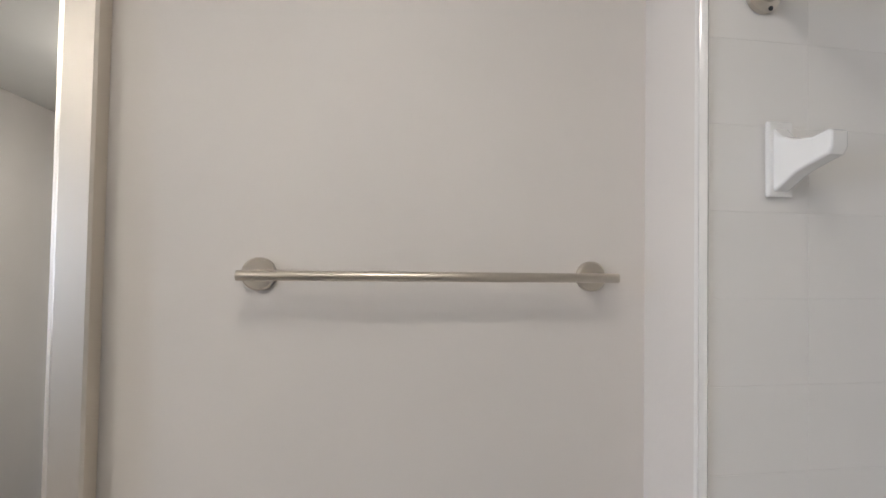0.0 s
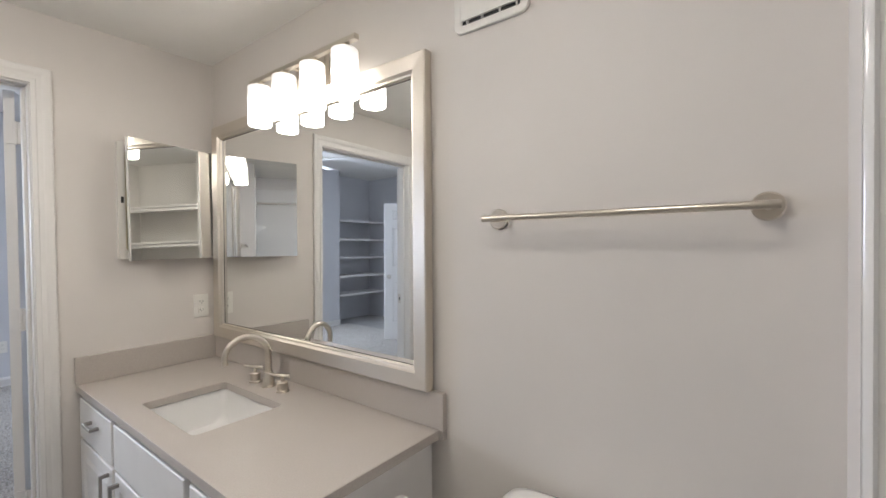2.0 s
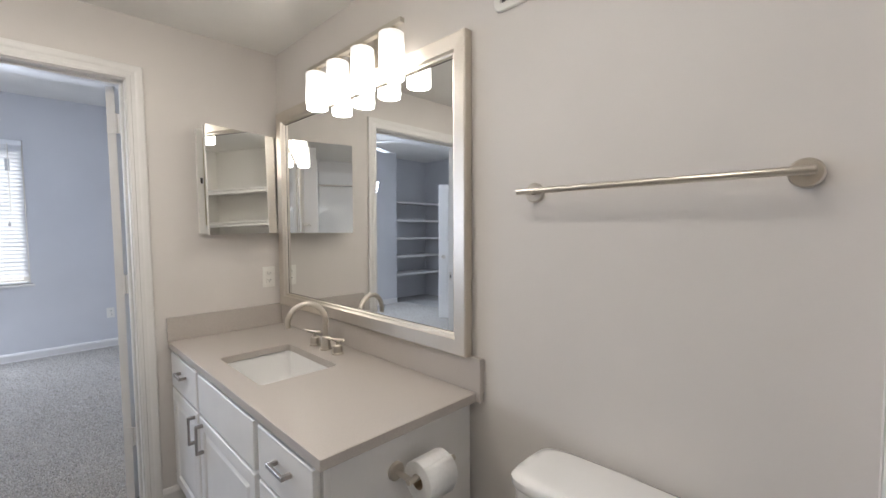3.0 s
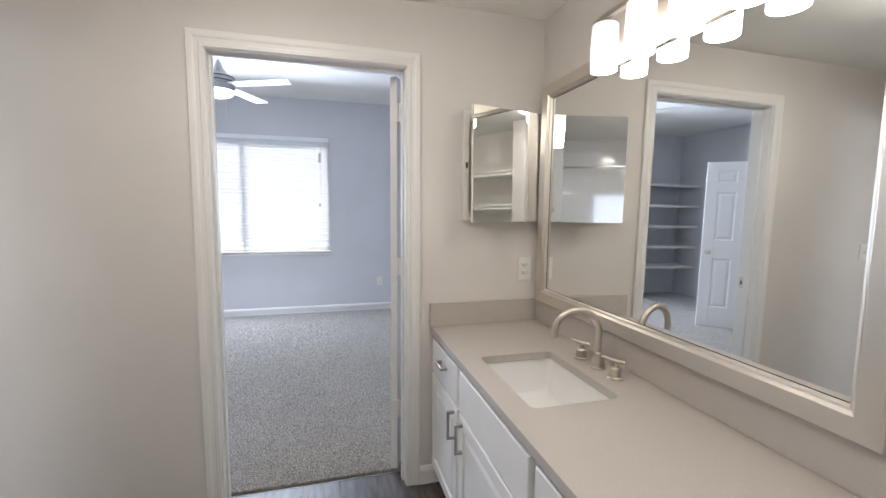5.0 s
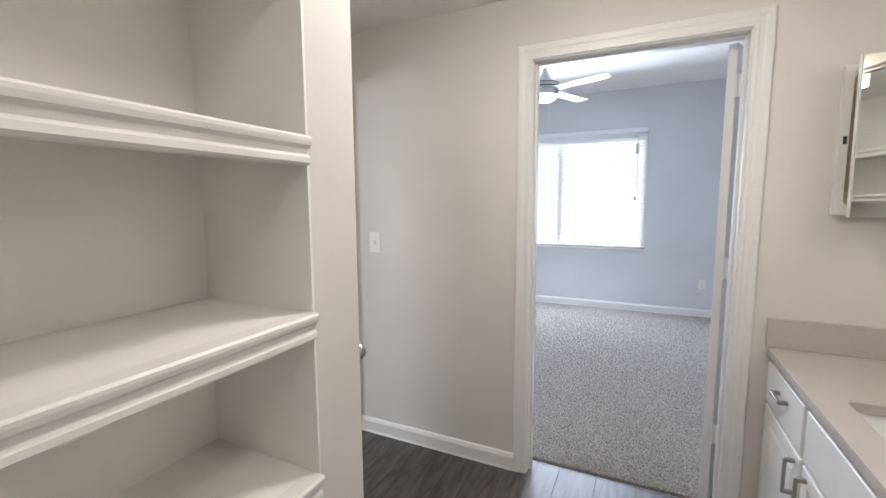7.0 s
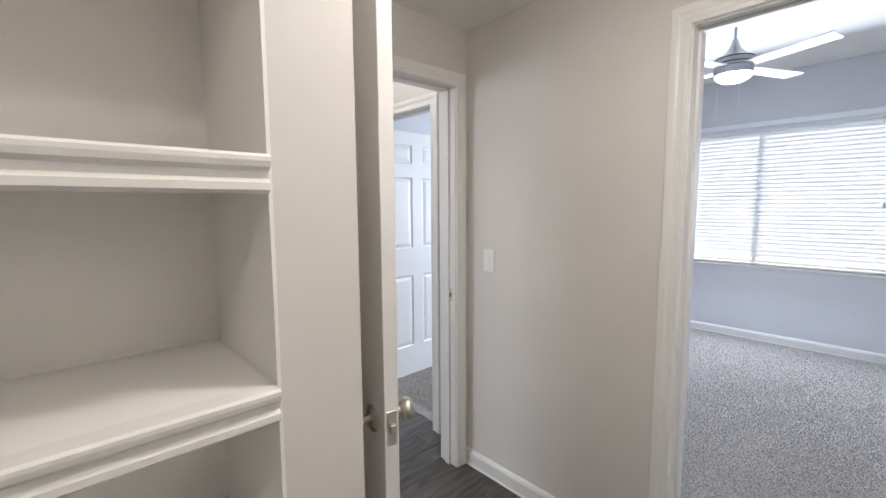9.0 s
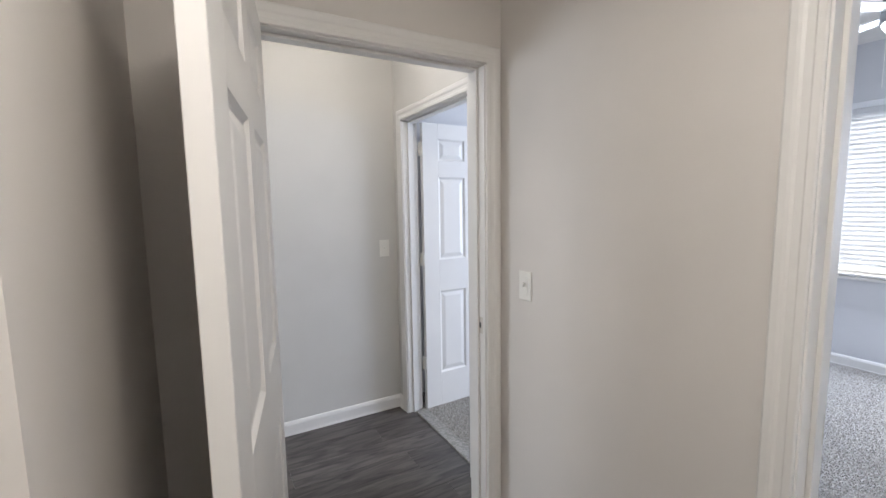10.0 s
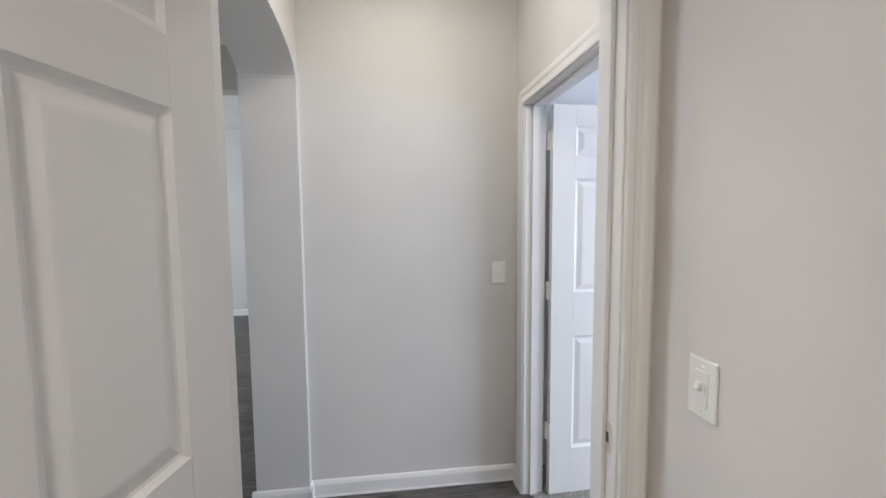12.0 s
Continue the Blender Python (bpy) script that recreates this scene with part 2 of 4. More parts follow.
def lathe(profile, seg=32, bm=None, m=None):
    """A body of revolution about z from (radius, height) pairs."""
    b = bmesh.new()
    rings = []
    for r, z in profile:
        if r < 1e-5:
            rings.append([b.verts.new((0, 0, z))])
        else:
            rings.append([b.verts.new((r * math.cos(2 * math.pi * k / seg), r * math.sin(2 * math.pi * k / seg), z)) for k in range(seg)])
    for a, c in zip(rings, rings[1:]):
        for k in range(seg):
            q = (k + 1) % seg
            if len(a) == 1 and len(c) > 1:
                b.faces.new((a[0], c[k], c[q]))
            elif len(c) == 1 and len(a) > 1:
                b.faces.new((a[k], c[0], a[q]))
            elif len(a) > 1:
                b.faces.new((a[k], a[q], c[q], c[k]))
    return merge(bm, b, m)


def tube(points, radius, seg=14, bm=None, square=False):
    """A round (or square) bar along a line of points, closed at its ends."""
    b = bmesh.new()
    pts = [Vector(p) for p in points]
    rings, side = [], None
    for i, p in enumerate(pts):
        d = (pts[min(i + 1, len(pts) - 1)] - pts[max(i - 1, 0)]).normalized()
        if side is None:
            side = d.cross(Vector((0, 0, 1)) if abs(d.z) < 0.9 else Vector((1, 0, 0))).normalized()
        side = (side - d * side.dot(d)).normalized()
        up = d.cross(side)
        n = 4 if square else seg
        r = radius(i / (len(pts) - 1)) if callable(radius) else radius
        off = math.pi / 4 if square else 0
        rings.append([b.verts.new(p + (side * math.cos(off + 2 * math.pi * k / n) + up * math.sin(off + 2 * math.pi * k / n)) * r) for k in range(n)])
    for a, c in zip(rings, rings[1:]):
        for k in range(len(a)):
            q = (k + 1) % len(a)
            b.faces.new((a[k], a[q], c[q], c[k]))
    b.faces.new(rings[0])
    b.faces.new(rings[-1][::-1])
    return merge(bm, b)


def prism(outline, axis, a, c, bm=None):
    """A flat outline pushed along an axis from a to c. The outline's two numbers are the other axes in x, y, z order."""
    b = bmesh.new()

    def at(u, v, w):
        return {"x": (w, u, v), "y": (u, w, v), "z": (u, v, w)}[axis]
    lo = [b.verts.new(at(u, v, a)) for u, v in outline]
    hi = [b.verts.new(at(u, v, c)) for u, v in outline]
    b.faces.new(lo)
    b.faces.new(hi[::-1])
    for k in range(len(lo)):
        q = (k + 1) % len(lo)
        b.faces.new((lo[k], lo[q], hi[q], hi[k]))
    return merge(bm, b)


def sweep(profile, path, bm=None):
    """A moulding: the profile's (out, up) pairs carried along a path of (corner, out direction, up direction)."""
    b = bmesh.new()
    rings = [[b.verts.new(Vector(p) + Vector(o) * u + Vector(w) * v) for u, v in profile] for p, o, w in path]
    for a, c in zip(rings, rings[1:]):
        for k in range(len(a)):
            q = (k + 1) % len(a)
            b.faces.new((a[k], a[q], c[q], c[k]))
    b.faces.new(rings[0])
    b.faces.new(rings[-1][::-1])
    return merge(bm, b)


def structure(name, bm, mat, label, category="wall", smooth=False):
    return tagged(part(name, bm, mat, smooth=smooth), label=label, category=category, kind="structure")


# ---- structure: floors ----
structure("subfloor", box(-6.6, 3.7, -7.8, 2.0, -0.14, -0.012), "grout", "plain slab under all the rooms", "floor")
bath_floor = structure("floor", box(-2.175, 3.6, -7.6, 0.96, -0.012, -0.006), "dark", "dark grey-brown vinyl plank floor of the bathroom, hall and living room", "floor")
carpet = structure("carpet", box(BX, -2.19, BS, BN, -0.012, 0.008, 0.004, bm=box(BX - 0.428, BX, BS + 0.001, SH1 - 0.001, -0.012, 0.008)), "carpet", "grey-beige speckled cut-pile bedroom carpet", "carpet")

# ---- structure: walls ----
DZ = 2.032
wy0, wy1 = -0.688, 0.140      # west door opening
sx0, sx1 = -1.967, -1.108     # south door opening
hy0, hy1 = -2.948, -2.138     # hall's west door opening
J = 0.018

wall = box(W - 0.12, W, wy1 + J, N + 0.12, 0, CR)
box(W - 0.12, W, S - 0.06, wy0 - J, 0, CR, bm=wall)
box(W - 0.12, W, wy0 - J, wy1 + J, DZ + J, CR, bm=wall)
structure("wall_west", wall, "wall", "warm off-white painted bathroom wall with the bedroom doorway")
structure("wall_north", box(W, E0, N, N + 0.12, 0, CR), "wall", "warm off-white painted wall behind the vanity and towel bar")
structure("wall_tub_north", box(E0, E1 + 0.12, TY + 0.008, N + 0.12, 0, CR), "wall", "painted wall end beside the tiled tub bay")
structure("wall_tub_east", box(E1 + 0.008, E1 + 0.12, -0.95, TY + 0.008, 0, CR), "wall", "wall behind the tub")

NX0, NX1, NZ0, ND = -0.664, 0.24, 0.10, -1.10    # linen niche
w = box(-0.810, NX0 - 0.006, S - 0.12, P, 0, CR)
box(NX1 + 0.006, E1 + 0.12, -0.95, P - 0.008, 0, CR, bm=w)
box(NX0 - 0.006, NX1 + 0.006, ND, P, CB + 0.1, CR, bm=w)
structure("wall_linen_niche", w, "wall", "warm off-white painted wall block around the linen shelf niche")
w = box(NX0 - 0.006, NX0, ND, P, 0, CB + 0.1)
box(NX1, NX1 + 0.006, ND, P, 0, CB + 0.1, bm=w)
box(NX0, NX1, ND, P - 0.002, 0, NZ0, bm=w)
box(NX0 - 0.006, NX1 + 0.1, ND - 0.1, ND, 0, CR, bm=w)
box(NX1 + 0.006, NX1 + 0.1, ND, -0.95, 0, CR, bm=w)
structure("linen_niche_lining", w, "lining", "warm white painted inside of linen shelf niche, lightened for missing light")

w = box(W - 0.09, sx0 - J, HN, S, 0, CR)
box(sx1 + J, -0.810, HN, S, 0, CR, bm=w)
box(sx0 - J, sx1 + J, HN, S, DZ + J, CR, bm=w)
structure("wall_south", w, "wall", "painted wall with the doorway from the bathroom to the hall")

w = box(HW - 0.11, HW, hy1 + J, HN, 0, CR)
box(HW - 0.11, HW, -7.6, hy0 - J, 0, CR, bm=w)
box(HW - 0.11, HW, hy0 - J, hy1 + J, DZ + J, CR, bm=w)
structure("wall_hall_west", w, "wall_hall", "pale painted hall wall with a bedroom doorway")
structure("wall_hall_south", box(HW, HE + 0.02, HS - 0.1, HS, 0, CR), "wall_hall", "pale painted end wall of the hall")

# arch in the hall's east wall
ay0, ay1, spring, rise = -3.035, -1.89, 2.145, 0.15
ac, aa = (ay0 + ay1) / 2, (ay1 - ay0) / 2
curve = [(ac - aa * math.cos(math.pi * k / 28), spring + rise * math.sin(math.pi * k / 28)) for k in range(29)]
w = box(HE, -0.765, HS - 0.1, ay0, 0, CR)
box(HE, -0.765, ay1, HN, 0, CR, bm=w)
for (u0, v0), (u1, v1) in zip(curve, curve[1:]):
    prism([(u0, v0), (u1, v1), (u1, CR), (u0, CR)], "x", HE, -0.765, bm=w)
bmesh.ops.remove_doubles(w, verts=w.verts, dist=0.0002)
structure("wall_hall_arch", w, "wall_hall", "pale painted wall with a low curved archway to the living room")

w = box(-0.810, -0.70, HN, S, 0, CR)
box(-0.765, 3.6, -1.90, -1.80, 0, CR, bm=w)
box(-2.25, 3.6, -7.62, -7.5, 0, CR, bm=w)
box(3.5, 3.6, -7.5, -5.9, 0, CR, bm=w)
box(3.5, 3.6, -4.1, -1.9, 0, CR, bm=w)
box(3.5, 3.6, -5.9, -4.1, 0, 0.7, bm=w)
box(3.5, 3.6, -5.9, -4.1, 2.3, CR, bm=w)
box(-0.76, 3.5, -4.4, -4.25, 2.42, CR, bm=w)
structure("wall_living_room", w, "wall_hall", "pale grey painted living room walls and header")

# bedroom shell with the window opening
WY0, WY1, WZ0, WZ1 = -2.30, -0.19, 0.80, 2.27
w = box(BX - 0.14, BX, WY1, BN, 0, CR)
box(BX - 0.14, BX, SH1, WY0, 0, CR, bm=w)
box(BX - 0.14, BX, WY0, WY1, 0, WZ0, bm=w)
box(BX - 0.14, BX, WY0, WY1, WZ1, CR, bm=w)
box(BX - 0.55, BX - 0.43, BS, SH1 + 0.1, 0, CR, bm=w)
box(BX - 0.43, BX - 0.14, SH1, SH1 + 0.1, 0, CR, bm=w)
structure("wall_bedroom_west", w, "wall_bed", "cool grey-blue painted bedroom wall with the window")
structure("wall_bedroom_north", box(BX - 0.14, W - 0.12, BN, BN + 0.12, 0, CR), "wall_bed", "cool grey-blue painted bedroom wall")
w = box(BX - 0.55, HW - 0.11, BS - 0.12, BS, 0, CR)
box(-3.80, -3.70, -3.22, -3.18, 0, CR, bm=w)
box(-3.80, -3.70, BS, -3.22, 2.05, CR, bm=w)
box(-3.70, HW - 0.11, -3.28, -3.18, 0, CR, bm=w)
structure("wall_bedroom_south", w, "wall_bed", "cool grey-blue painted bedroom wall with a closet")
w = box(W - 0.123, W - 0.12, wy1 + J, BN, 0, CR)
box(W - 0.123, W - 0.12, S, wy0 - J, 0, CR, bm=w)
box(W - 0.123, W - 0.12, wy0 - J, wy1 + J, DZ + J, CR, bm=w)
box(W - 0.25, W - 0.123, hy1 + J, S, 0, CR, bm=w)
box(W - 0.19, W - 0.12, N + 0.12, BN, 0, CR, bm=w)
structure("wall_bedroom_east", w, "wall_bed", "cool grey-blue painted bedroom side of the bathroom wall")

structure("ceiling", box(W, E1 + 0.008, S, N, CB, CB + 0.1), "ceiling", "white painted bathroom ceiling", "ceiling")
structure("ceiling_hall", box(-2.25, 3.6, -7.62, HN + 0.0, CR, CR + 0.1), "ceiling", "white painted hall and living room ceiling", "ceiling")
structure("ceiling_bedroom", box(BX - 0.55, -2.25, BS - 0.12, BN + 0.12, CR, CR + 0.1), "ceiling", "white painted bedroom ceiling", "ceiling")
structure("roof", box(-6.5, 3.7, -7.7, 2.0, CR + 0.1, CR + 0.2), "grout", "plain slab above the rooms", "roof")
structure("ground", box(-60, 60, -60, 60, -0.4, -0.14), "grout", "plain ground outside", "ground")

# ---- trim ----
BASE = [(0, 0), (0.016, 0), (0.016, 0.006), (0.013, 0.012), (0.013, 0.068), (0.010, 0.078), (0.006, 0.087), (0.0, 0.092)]


def baseboard(name, x0, y0, x1, y1, ox, oy, z=0.0):
    o, u = (ox, oy, 0), (0, 0, 1)
    b = sweep(BASE, [((x0, y0, z), o, u), ((x1, y1, z), o, u)])
    structure(name, b, "trim", "white painted baseboard with a rounded top", "baseboard")


CASE = [(0.0, 0.0), (0.008, 0.0), (0.011, 0.003), (0.0115, 0.016), (0.0095, 0.020), (0.010, 0.034), (0.013, 0.041), (0.014, 0.048), (0.014, 0.061), (0.011, 0.066), (0.0, 0.066)]


def casing(name, a0, a1, top, face, axis, out):
    """Moulded casing round an opening from a0 to a1 along an axis, on the wall face, towards out (+1 or -1)."""
    o = (out, 0, 0) if axis == "y" else (0, out, 0)
    along = (lambda s: (0, s, 0)) if axis == "y" else (lambda s: (s, 0, 0))

    def p(a, z):
        return (face, a, z) if axis == "y" else (a, face, z)
    g = 0.005
    b = bmesh.new()
    path = []
    for a, s, z, c in ((a0 - g, -1, 0.0, 0), (a0 - g, -1, top + g, 1), (a1 + g, 1, top + g, 1), (a1 + g, 1, 0.0, 0)):
        path.append((p(a, z), o, Vector(along(s)) + Vector((0, 0, c))))
    sweep(CASE, path, bm=b)
    structure(name, b, "trim", "white painted moulded door casing", "door casing")


def jamb(name, a0, a1, top, f0, f1, axis):
    b = bmesh.new()
    def bx(u0, u1, z0, z1, d0=f0, d1=f1):
        if axis == "y":
            box(d0, d1, u0, u1, z0, z1, 0.0015, 1, bm=b)
        else:
            box(u0, u1, d0, d1, z0, z1, 0.0015, 1, bm=b)
    bx(a0 - J, a0, 0, top)
    bx(a1, a1 + J, 0, top)
    bx(a0 - J, a1 + J, top, top + J)
    c = (f0 + f1) / 2
    bx(a0, a0 + 0.011, 0, top, c - 0.018, c + 0.018)
    bx(a1 - 0.011, a1, 0, top, c - 0.018, c + 0.018)
    bx(a0 + 0.011, a1 - 0.011, top - 0.011, top, c - 0.018, c + 0.018)
    return structure(name, b, "trim", "white painted door jamb with a stop", "door jamb")


casing("trim_west_door", wy0, wy1, DZ, W, "y", 1)
casing("trim_west_door_bedroom", wy0, wy1, DZ, W - 0.123, "y", -1)
jamb("jamb_west_door", wy0, wy1, DZ, W - 0.123, W, "y")
casing("trim_south_door", sx0, sx1, DZ, S, "x", 1)
casing("trim_south_door_hall", sx0, sx1, DZ, HN, "x", -1)
jamb("jamb_south_door", sx0, sx1, DZ, HN, S, "x")
casing("trim_hall_door", hy0, hy1, DZ, HW, "y", 1)
jamb("jamb_hall_door", hy0, hy1, DZ, HW - 0.11, HW, "y")

baseboard("baseboard_west", W, wy0 - 0.072, W, S, 1, 0)
baseboard("baseboard_west_vanity", W, wy1 + 0.072, W, 0.34, 1, 0)
baseboard("baseboard_north", -0.58, N, E0, N, 0, -1)
baseboard("baseboard_niche_side", -0.810, P, -0.810, S, -1, 0)
baseboard("baseboard_niche_front", -0.810, P, NX1 + 0.06, P, 0, 1)
baseboard("baseboard_hall_south", HW, HS, HE, HS, 0, 1)
baseboard("baseboard_hall_stub", HE, HS, HE, ay0 + 0.016, -1, 0)
baseboard("baseboard_arch_reveal", HE - 0.016, ay0, -0.745, ay0, 0, 1)
baseboard("baseboard_hall_west", HW, hy0 - 0.072, HW, HS, 1, 0)
baseboard("baseboard_bedroom_west", BX, SH1, BX, BN, 1, 0, 0.006)
baseboard("baseboard_bedroom_north", BX, BN, W - 0.2, BN, 0, -1, 0.006)
baseboard("baseboard_living", -2.2, -7.5, 3.5, -7.5, 0, 1)


# ---- doors ----
def knob(parent, x, y, z, side, mat="nickel"):
    """A round knob with its rose, standing off the leaf towards side (+1 or -1) along y."""
    turn = pose(x, y, z, -90 * side, 0, 0)
    part("rose", lathe([(0, 0), (0.032, 0), (0.032, 0.004), (0.026, 0.009), (0.012, 0.011)], 28, m=turn), mat, parent, smooth=True)
    prof = [(0.0115, 0.008), (0.0105, 0.026), (0.013, 0.032), (0.022, 0.037), (0.0275, 0.045), (0.028, 0.053), (0.025, 0.062), (0.017, 0.066), (0.015, 0.0655), (0, 0.0655)]
    part("knob", lathe(prof, 28, m=turn), mat, parent, smooth=True)


def six_panel_door(name, width, label, hinge_mat, latch=True, open_side=1):
    """A moulded six-panel leaf; its hinge edge is at x = 0, its free edge at x = width."""
    t, h = 0.035, 2.018
    door = tagged(new(name), label=label, category="door")
    st, mu = 0.122, 0.105
    zs = [0.0, 0.245, 0.850, 1.075, 1.655, 1.765, 1.915, h]   # rails and panels by turns
    pw = (width - 2 * st - mu) / 2
    b = bmesh.new()
    for x0, x1 in ((0, st), (width - st, width)):
        box(x0, x1, -t / 2, t / 2, 0.0, h, 0.0015, 1, bm=b)
    for z0, z1 in ((zs[0], zs[1]), (zs[2], zs[3]), (zs[4], zs[5]), (zs[6], zs[7])):
        box(st, width - st, -t / 2, t / 2, z0, z1, bm=b)
    for z0, z1 in ((zs[1], zs[2]), (zs[3], zs[4]), (zs[5], zs[6])):
        box(st + pw, st + pw + mu, -t / 2, t / 2, z0, z1, bm=b)
    part("leaf", b, "trim", door)
    for z0, z1 in ((zs[1], zs[2]), (zs[3], zs[4]), (zs[5], zs[6])):
        for x0 in (st, st + pw + mu):
            x1, b = x0 + pw, bmesh.new()
            for s in (-1, 1):
                loops = []
                for inset, depth in ((0.0, t / 2 - 0.0005), (0.010, t / 2 - 0.008), (0.016, t / 2 - 0.0095), (0.040, t / 2 - 0.003), (0.046, t / 2 - 0.0022)):
                    c = [(x0 + inset, z0 + inset), (x1 - inset, z0 + inset), (x1 - inset, z1 - inset), (x0 + inset, z1 - inset)]
                    loops.append([b.verts.new((u, s * depth, v)) for u, v in c])
                for a, c in zip(loops, loops[1:]):
                    for k in range(4):
                        b.faces.new((a[k], a[(k + 1) % 4], c[(k + 1) % 4], c[k]))
                b.faces.new(loops[-1])
            part("panel", b, "trim", door)
    for z in (0.335, 1.085, 1.845):
        b = box(-0.0015, 0.0, -0.016, 0.014, z - 0.045, z + 0.045)
        box(-0.005, 0.0, -t / 2 * open_side - 0.001, (-t / 2 + 0.028) * open_side, z - 0.045, z + 0.045, 0.0006, 1, bm=b)
        tube([(-0.006, -(t / 2 + 0.004) * open_side, z - 0.046), (-0.006, -(t / 2 + 0.004) * open_side, z + 0.046)], 0.0065, 10, bm=b)
        if hinge_mat == "trim":
            box(-0.0065, -0.001, -t / 2 - 0.021, -t / 2, z - 0.045, z + 0.045, 0.0006, 1, bm=b)
        part("hinge", b, hinge_mat, door, smooth=True)
    if latch:
        knob(door, width - 0.068, t / 2, 0.930, 1)
        knob(door, width - 0.068, -t / 2, 0.930, -1)
        b = box(width - 0.0005, width + 0.0015, -0.0125, 0.0125, 0.890, 0.970, 0.0007, 1)
        part("latch_plate", b, "nickel", door)
        b = box(width + 0.001, width + 0.009, -0.007, 0.007, 0.920, 0.940, 0.002, 1)
        part("latch_bolt", b, "nickel", door)
    return door


def hang(door, x, y, degrees, side=0):
    """Hangs a leaf by its pin; side: on which side of the pin line its thickness lies."""
    a = radians(degrees)
    door.matrix_world = pose(x - side * 0.0175 * math.sin(a), y + side * 0.0175 * math.cos(a), 0.012, 0, 0, degrees)


DOOR = "white painted six-panel door standing open"
hang(six_panel_door("door_bathroom", 0.838, DOOR + " beside the linen shelves", "steel", open_side=1), -1.109, -1.739, 78.6, 1)
hang(six_panel_door("door_bedroom", 0.790, DOOR + " into the carpeted bedroom", "trim", open_side=1), -2.180, 0.120, 155, 1)
hang(six_panel_door("door_hall_bedroom", 0.790, DOOR + " from the hall to the bedroom", "plate", open_side=-1), -2.272, -2.932, 182)
hang(six_panel_door("door_closet", 0.740, DOOR + " at the bedroom closet", "steel", open_side=-1), -3.80, -3.17, 131)


def strike(x, y, z, axis):
    b = bmesh.new()
    if axis == "x":
        box(x, x + 0.0015, y - 0.017, y + 0.017, z - 0.036, z + 0.036, 0.0006, 1, bm=b)
        ob = part("strike_plate", b, "satin")
        hole = box(x + 0.0012, x + 0.0019, y - 0.006, y + 0.006, z - 0.012, z + 0.012)
    else:
        box(x - 0.017, x + 0.017, y, y + 0.0015, z - 0.036, z + 0.036, 0.0006, 1, bm=b)
        ob = part("strike_plate", b, "satin")
        hole = box(x - 0.006, x + 0.006, y + 0.0012, y + 0.0019, z - 0.012, z + 0.012)
    part("strike_hole", hole, "dark", ob)
    tagged(ob, label="small brushed nickel strike plate on the door jamb", category="strike plate")


strike(sx0, -1.785, 0.964, "x")
strike(-2.150, wy0, 0.96, "y")


# ---- vanity ----
VX0, VX1, VY = -2.03, -0.585, 0.285
CZ = 0.815
SX0, SX1, SY0, SY1 = -1.575, -1.135, 0.350, 0.652


def bar_pull(parent, x, y, z, length, upright):
    """A square bar pull on two posts, standing off towards -y."""
    h, r = length / 2, 0.0062
    b = bmesh.new()
    if upright:
        box(x - r, x + r, y - 0.030, y - 0.021, z - h, z + h, 0.0012, 1, bm=b)
        for s in (-1, 1):
            box(x - r, x + r, y - 0.022, y, z + s * (h - r) - r, z + s * (h - r) + r, 0.001, 1, bm=b)
    else:
        box(x - h, x + h, y - 0.030, y - 0.021, z - r, z + r, 0.0012, 1, bm=b)
        for s in (-1, 1):
            box(x + s * (h - r) - r, x + s * (h - r) + r, y - 0.022, y, z - r, z + r, 0.001, 1, bm=b)
    part("handle", b, "pull", parent, "brushed nickel bar pull")


def front(name, parent, x0, x1, z0, z1, y, raised):
    """An overlay front with an eased border and, for a door, a raised field."""
    b = bmesh.new()
    t = 0.019
    loops = []
    steps = ((0.0, 0.0), (0.0, t - 0.003), (0.003, t), (0.016, t)) if not raised else ((0.0, 0.0), (0.0, t - 0.003), (0.003, t), (0.048, t), (0.056, t - 0.007), (0.062, t - 0.007), (0.078, t - 0.002))
    for inset, d in steps:
        loops.append([b.verts.new((u, y - d, v)) for u, v in ((x0 + inset, z0 + inset), (x1 - inset, z0 + inset), (x1 - inset, z1 - inset), (x0 + inset, z1 - inset))])
    b.faces.new(loops[0])
    for a, c in zip(loops, loops[1:]):
        for k in range(4):
            b.faces.new((a[k], a[(k + 1) % 4], c[(k + 1) % 4], c[k]))
    b.faces.new(loops[-1])
    return part(name, b, "cabinet", parent)


vanity = tagged(new("vanity_cabinet"), label="white painted vanity cabinet with raised-panel doors and nickel pulls", category="vanity")
zc = CZ - 0.031
part("side_panel", box(VX0, VX0 + 0.018, VY + 0.02, N - 0.002, 0.10, zc), "cabinet", vanity)
part("side_panel", box(VX1 - 0.018, VX1, VY + 0.02, N - 0.018, 0.0, zc, 0.0015, 1), "cabinet", vanity)
part("back_panel", box(VX0 + 0.018, VX1 - 0.018, N - 0.014, N - 0.002, 0.10, zc), "cabinet", vanity)
part("floor_panel", box(VX0 + 0.018, VX1 - 0.018, VY + 0.02, N - 0.014, 0.10, 0.118), "cabinet", vanity)
part("toe_kick", box(VX0, VX1 - 0.018, VY + 0.065, VY + 0.083, 0.0, 0.10), "cabinet", vanity)
for x0, x1 in ((VX0, -2.0), (-1.625, -1.556), (-1.008, -0.940), (-0.620, VX1)):
    part("stile", box(x0, x1, VY, VY + 0.02, 0.10, zc), "cabinet", vanity)
for z0, z1 in ((0.10, 0.135), (0.752, zc), (0.585, 0.615)):
    for x0, x1 in ((-2.0, -1.625), (-1.556, -1.008), (-0.940, -0.620)):
        part("rail", box(x0, x1, VY, VY + 0.02, z0, z1), "cabinet", vanity)
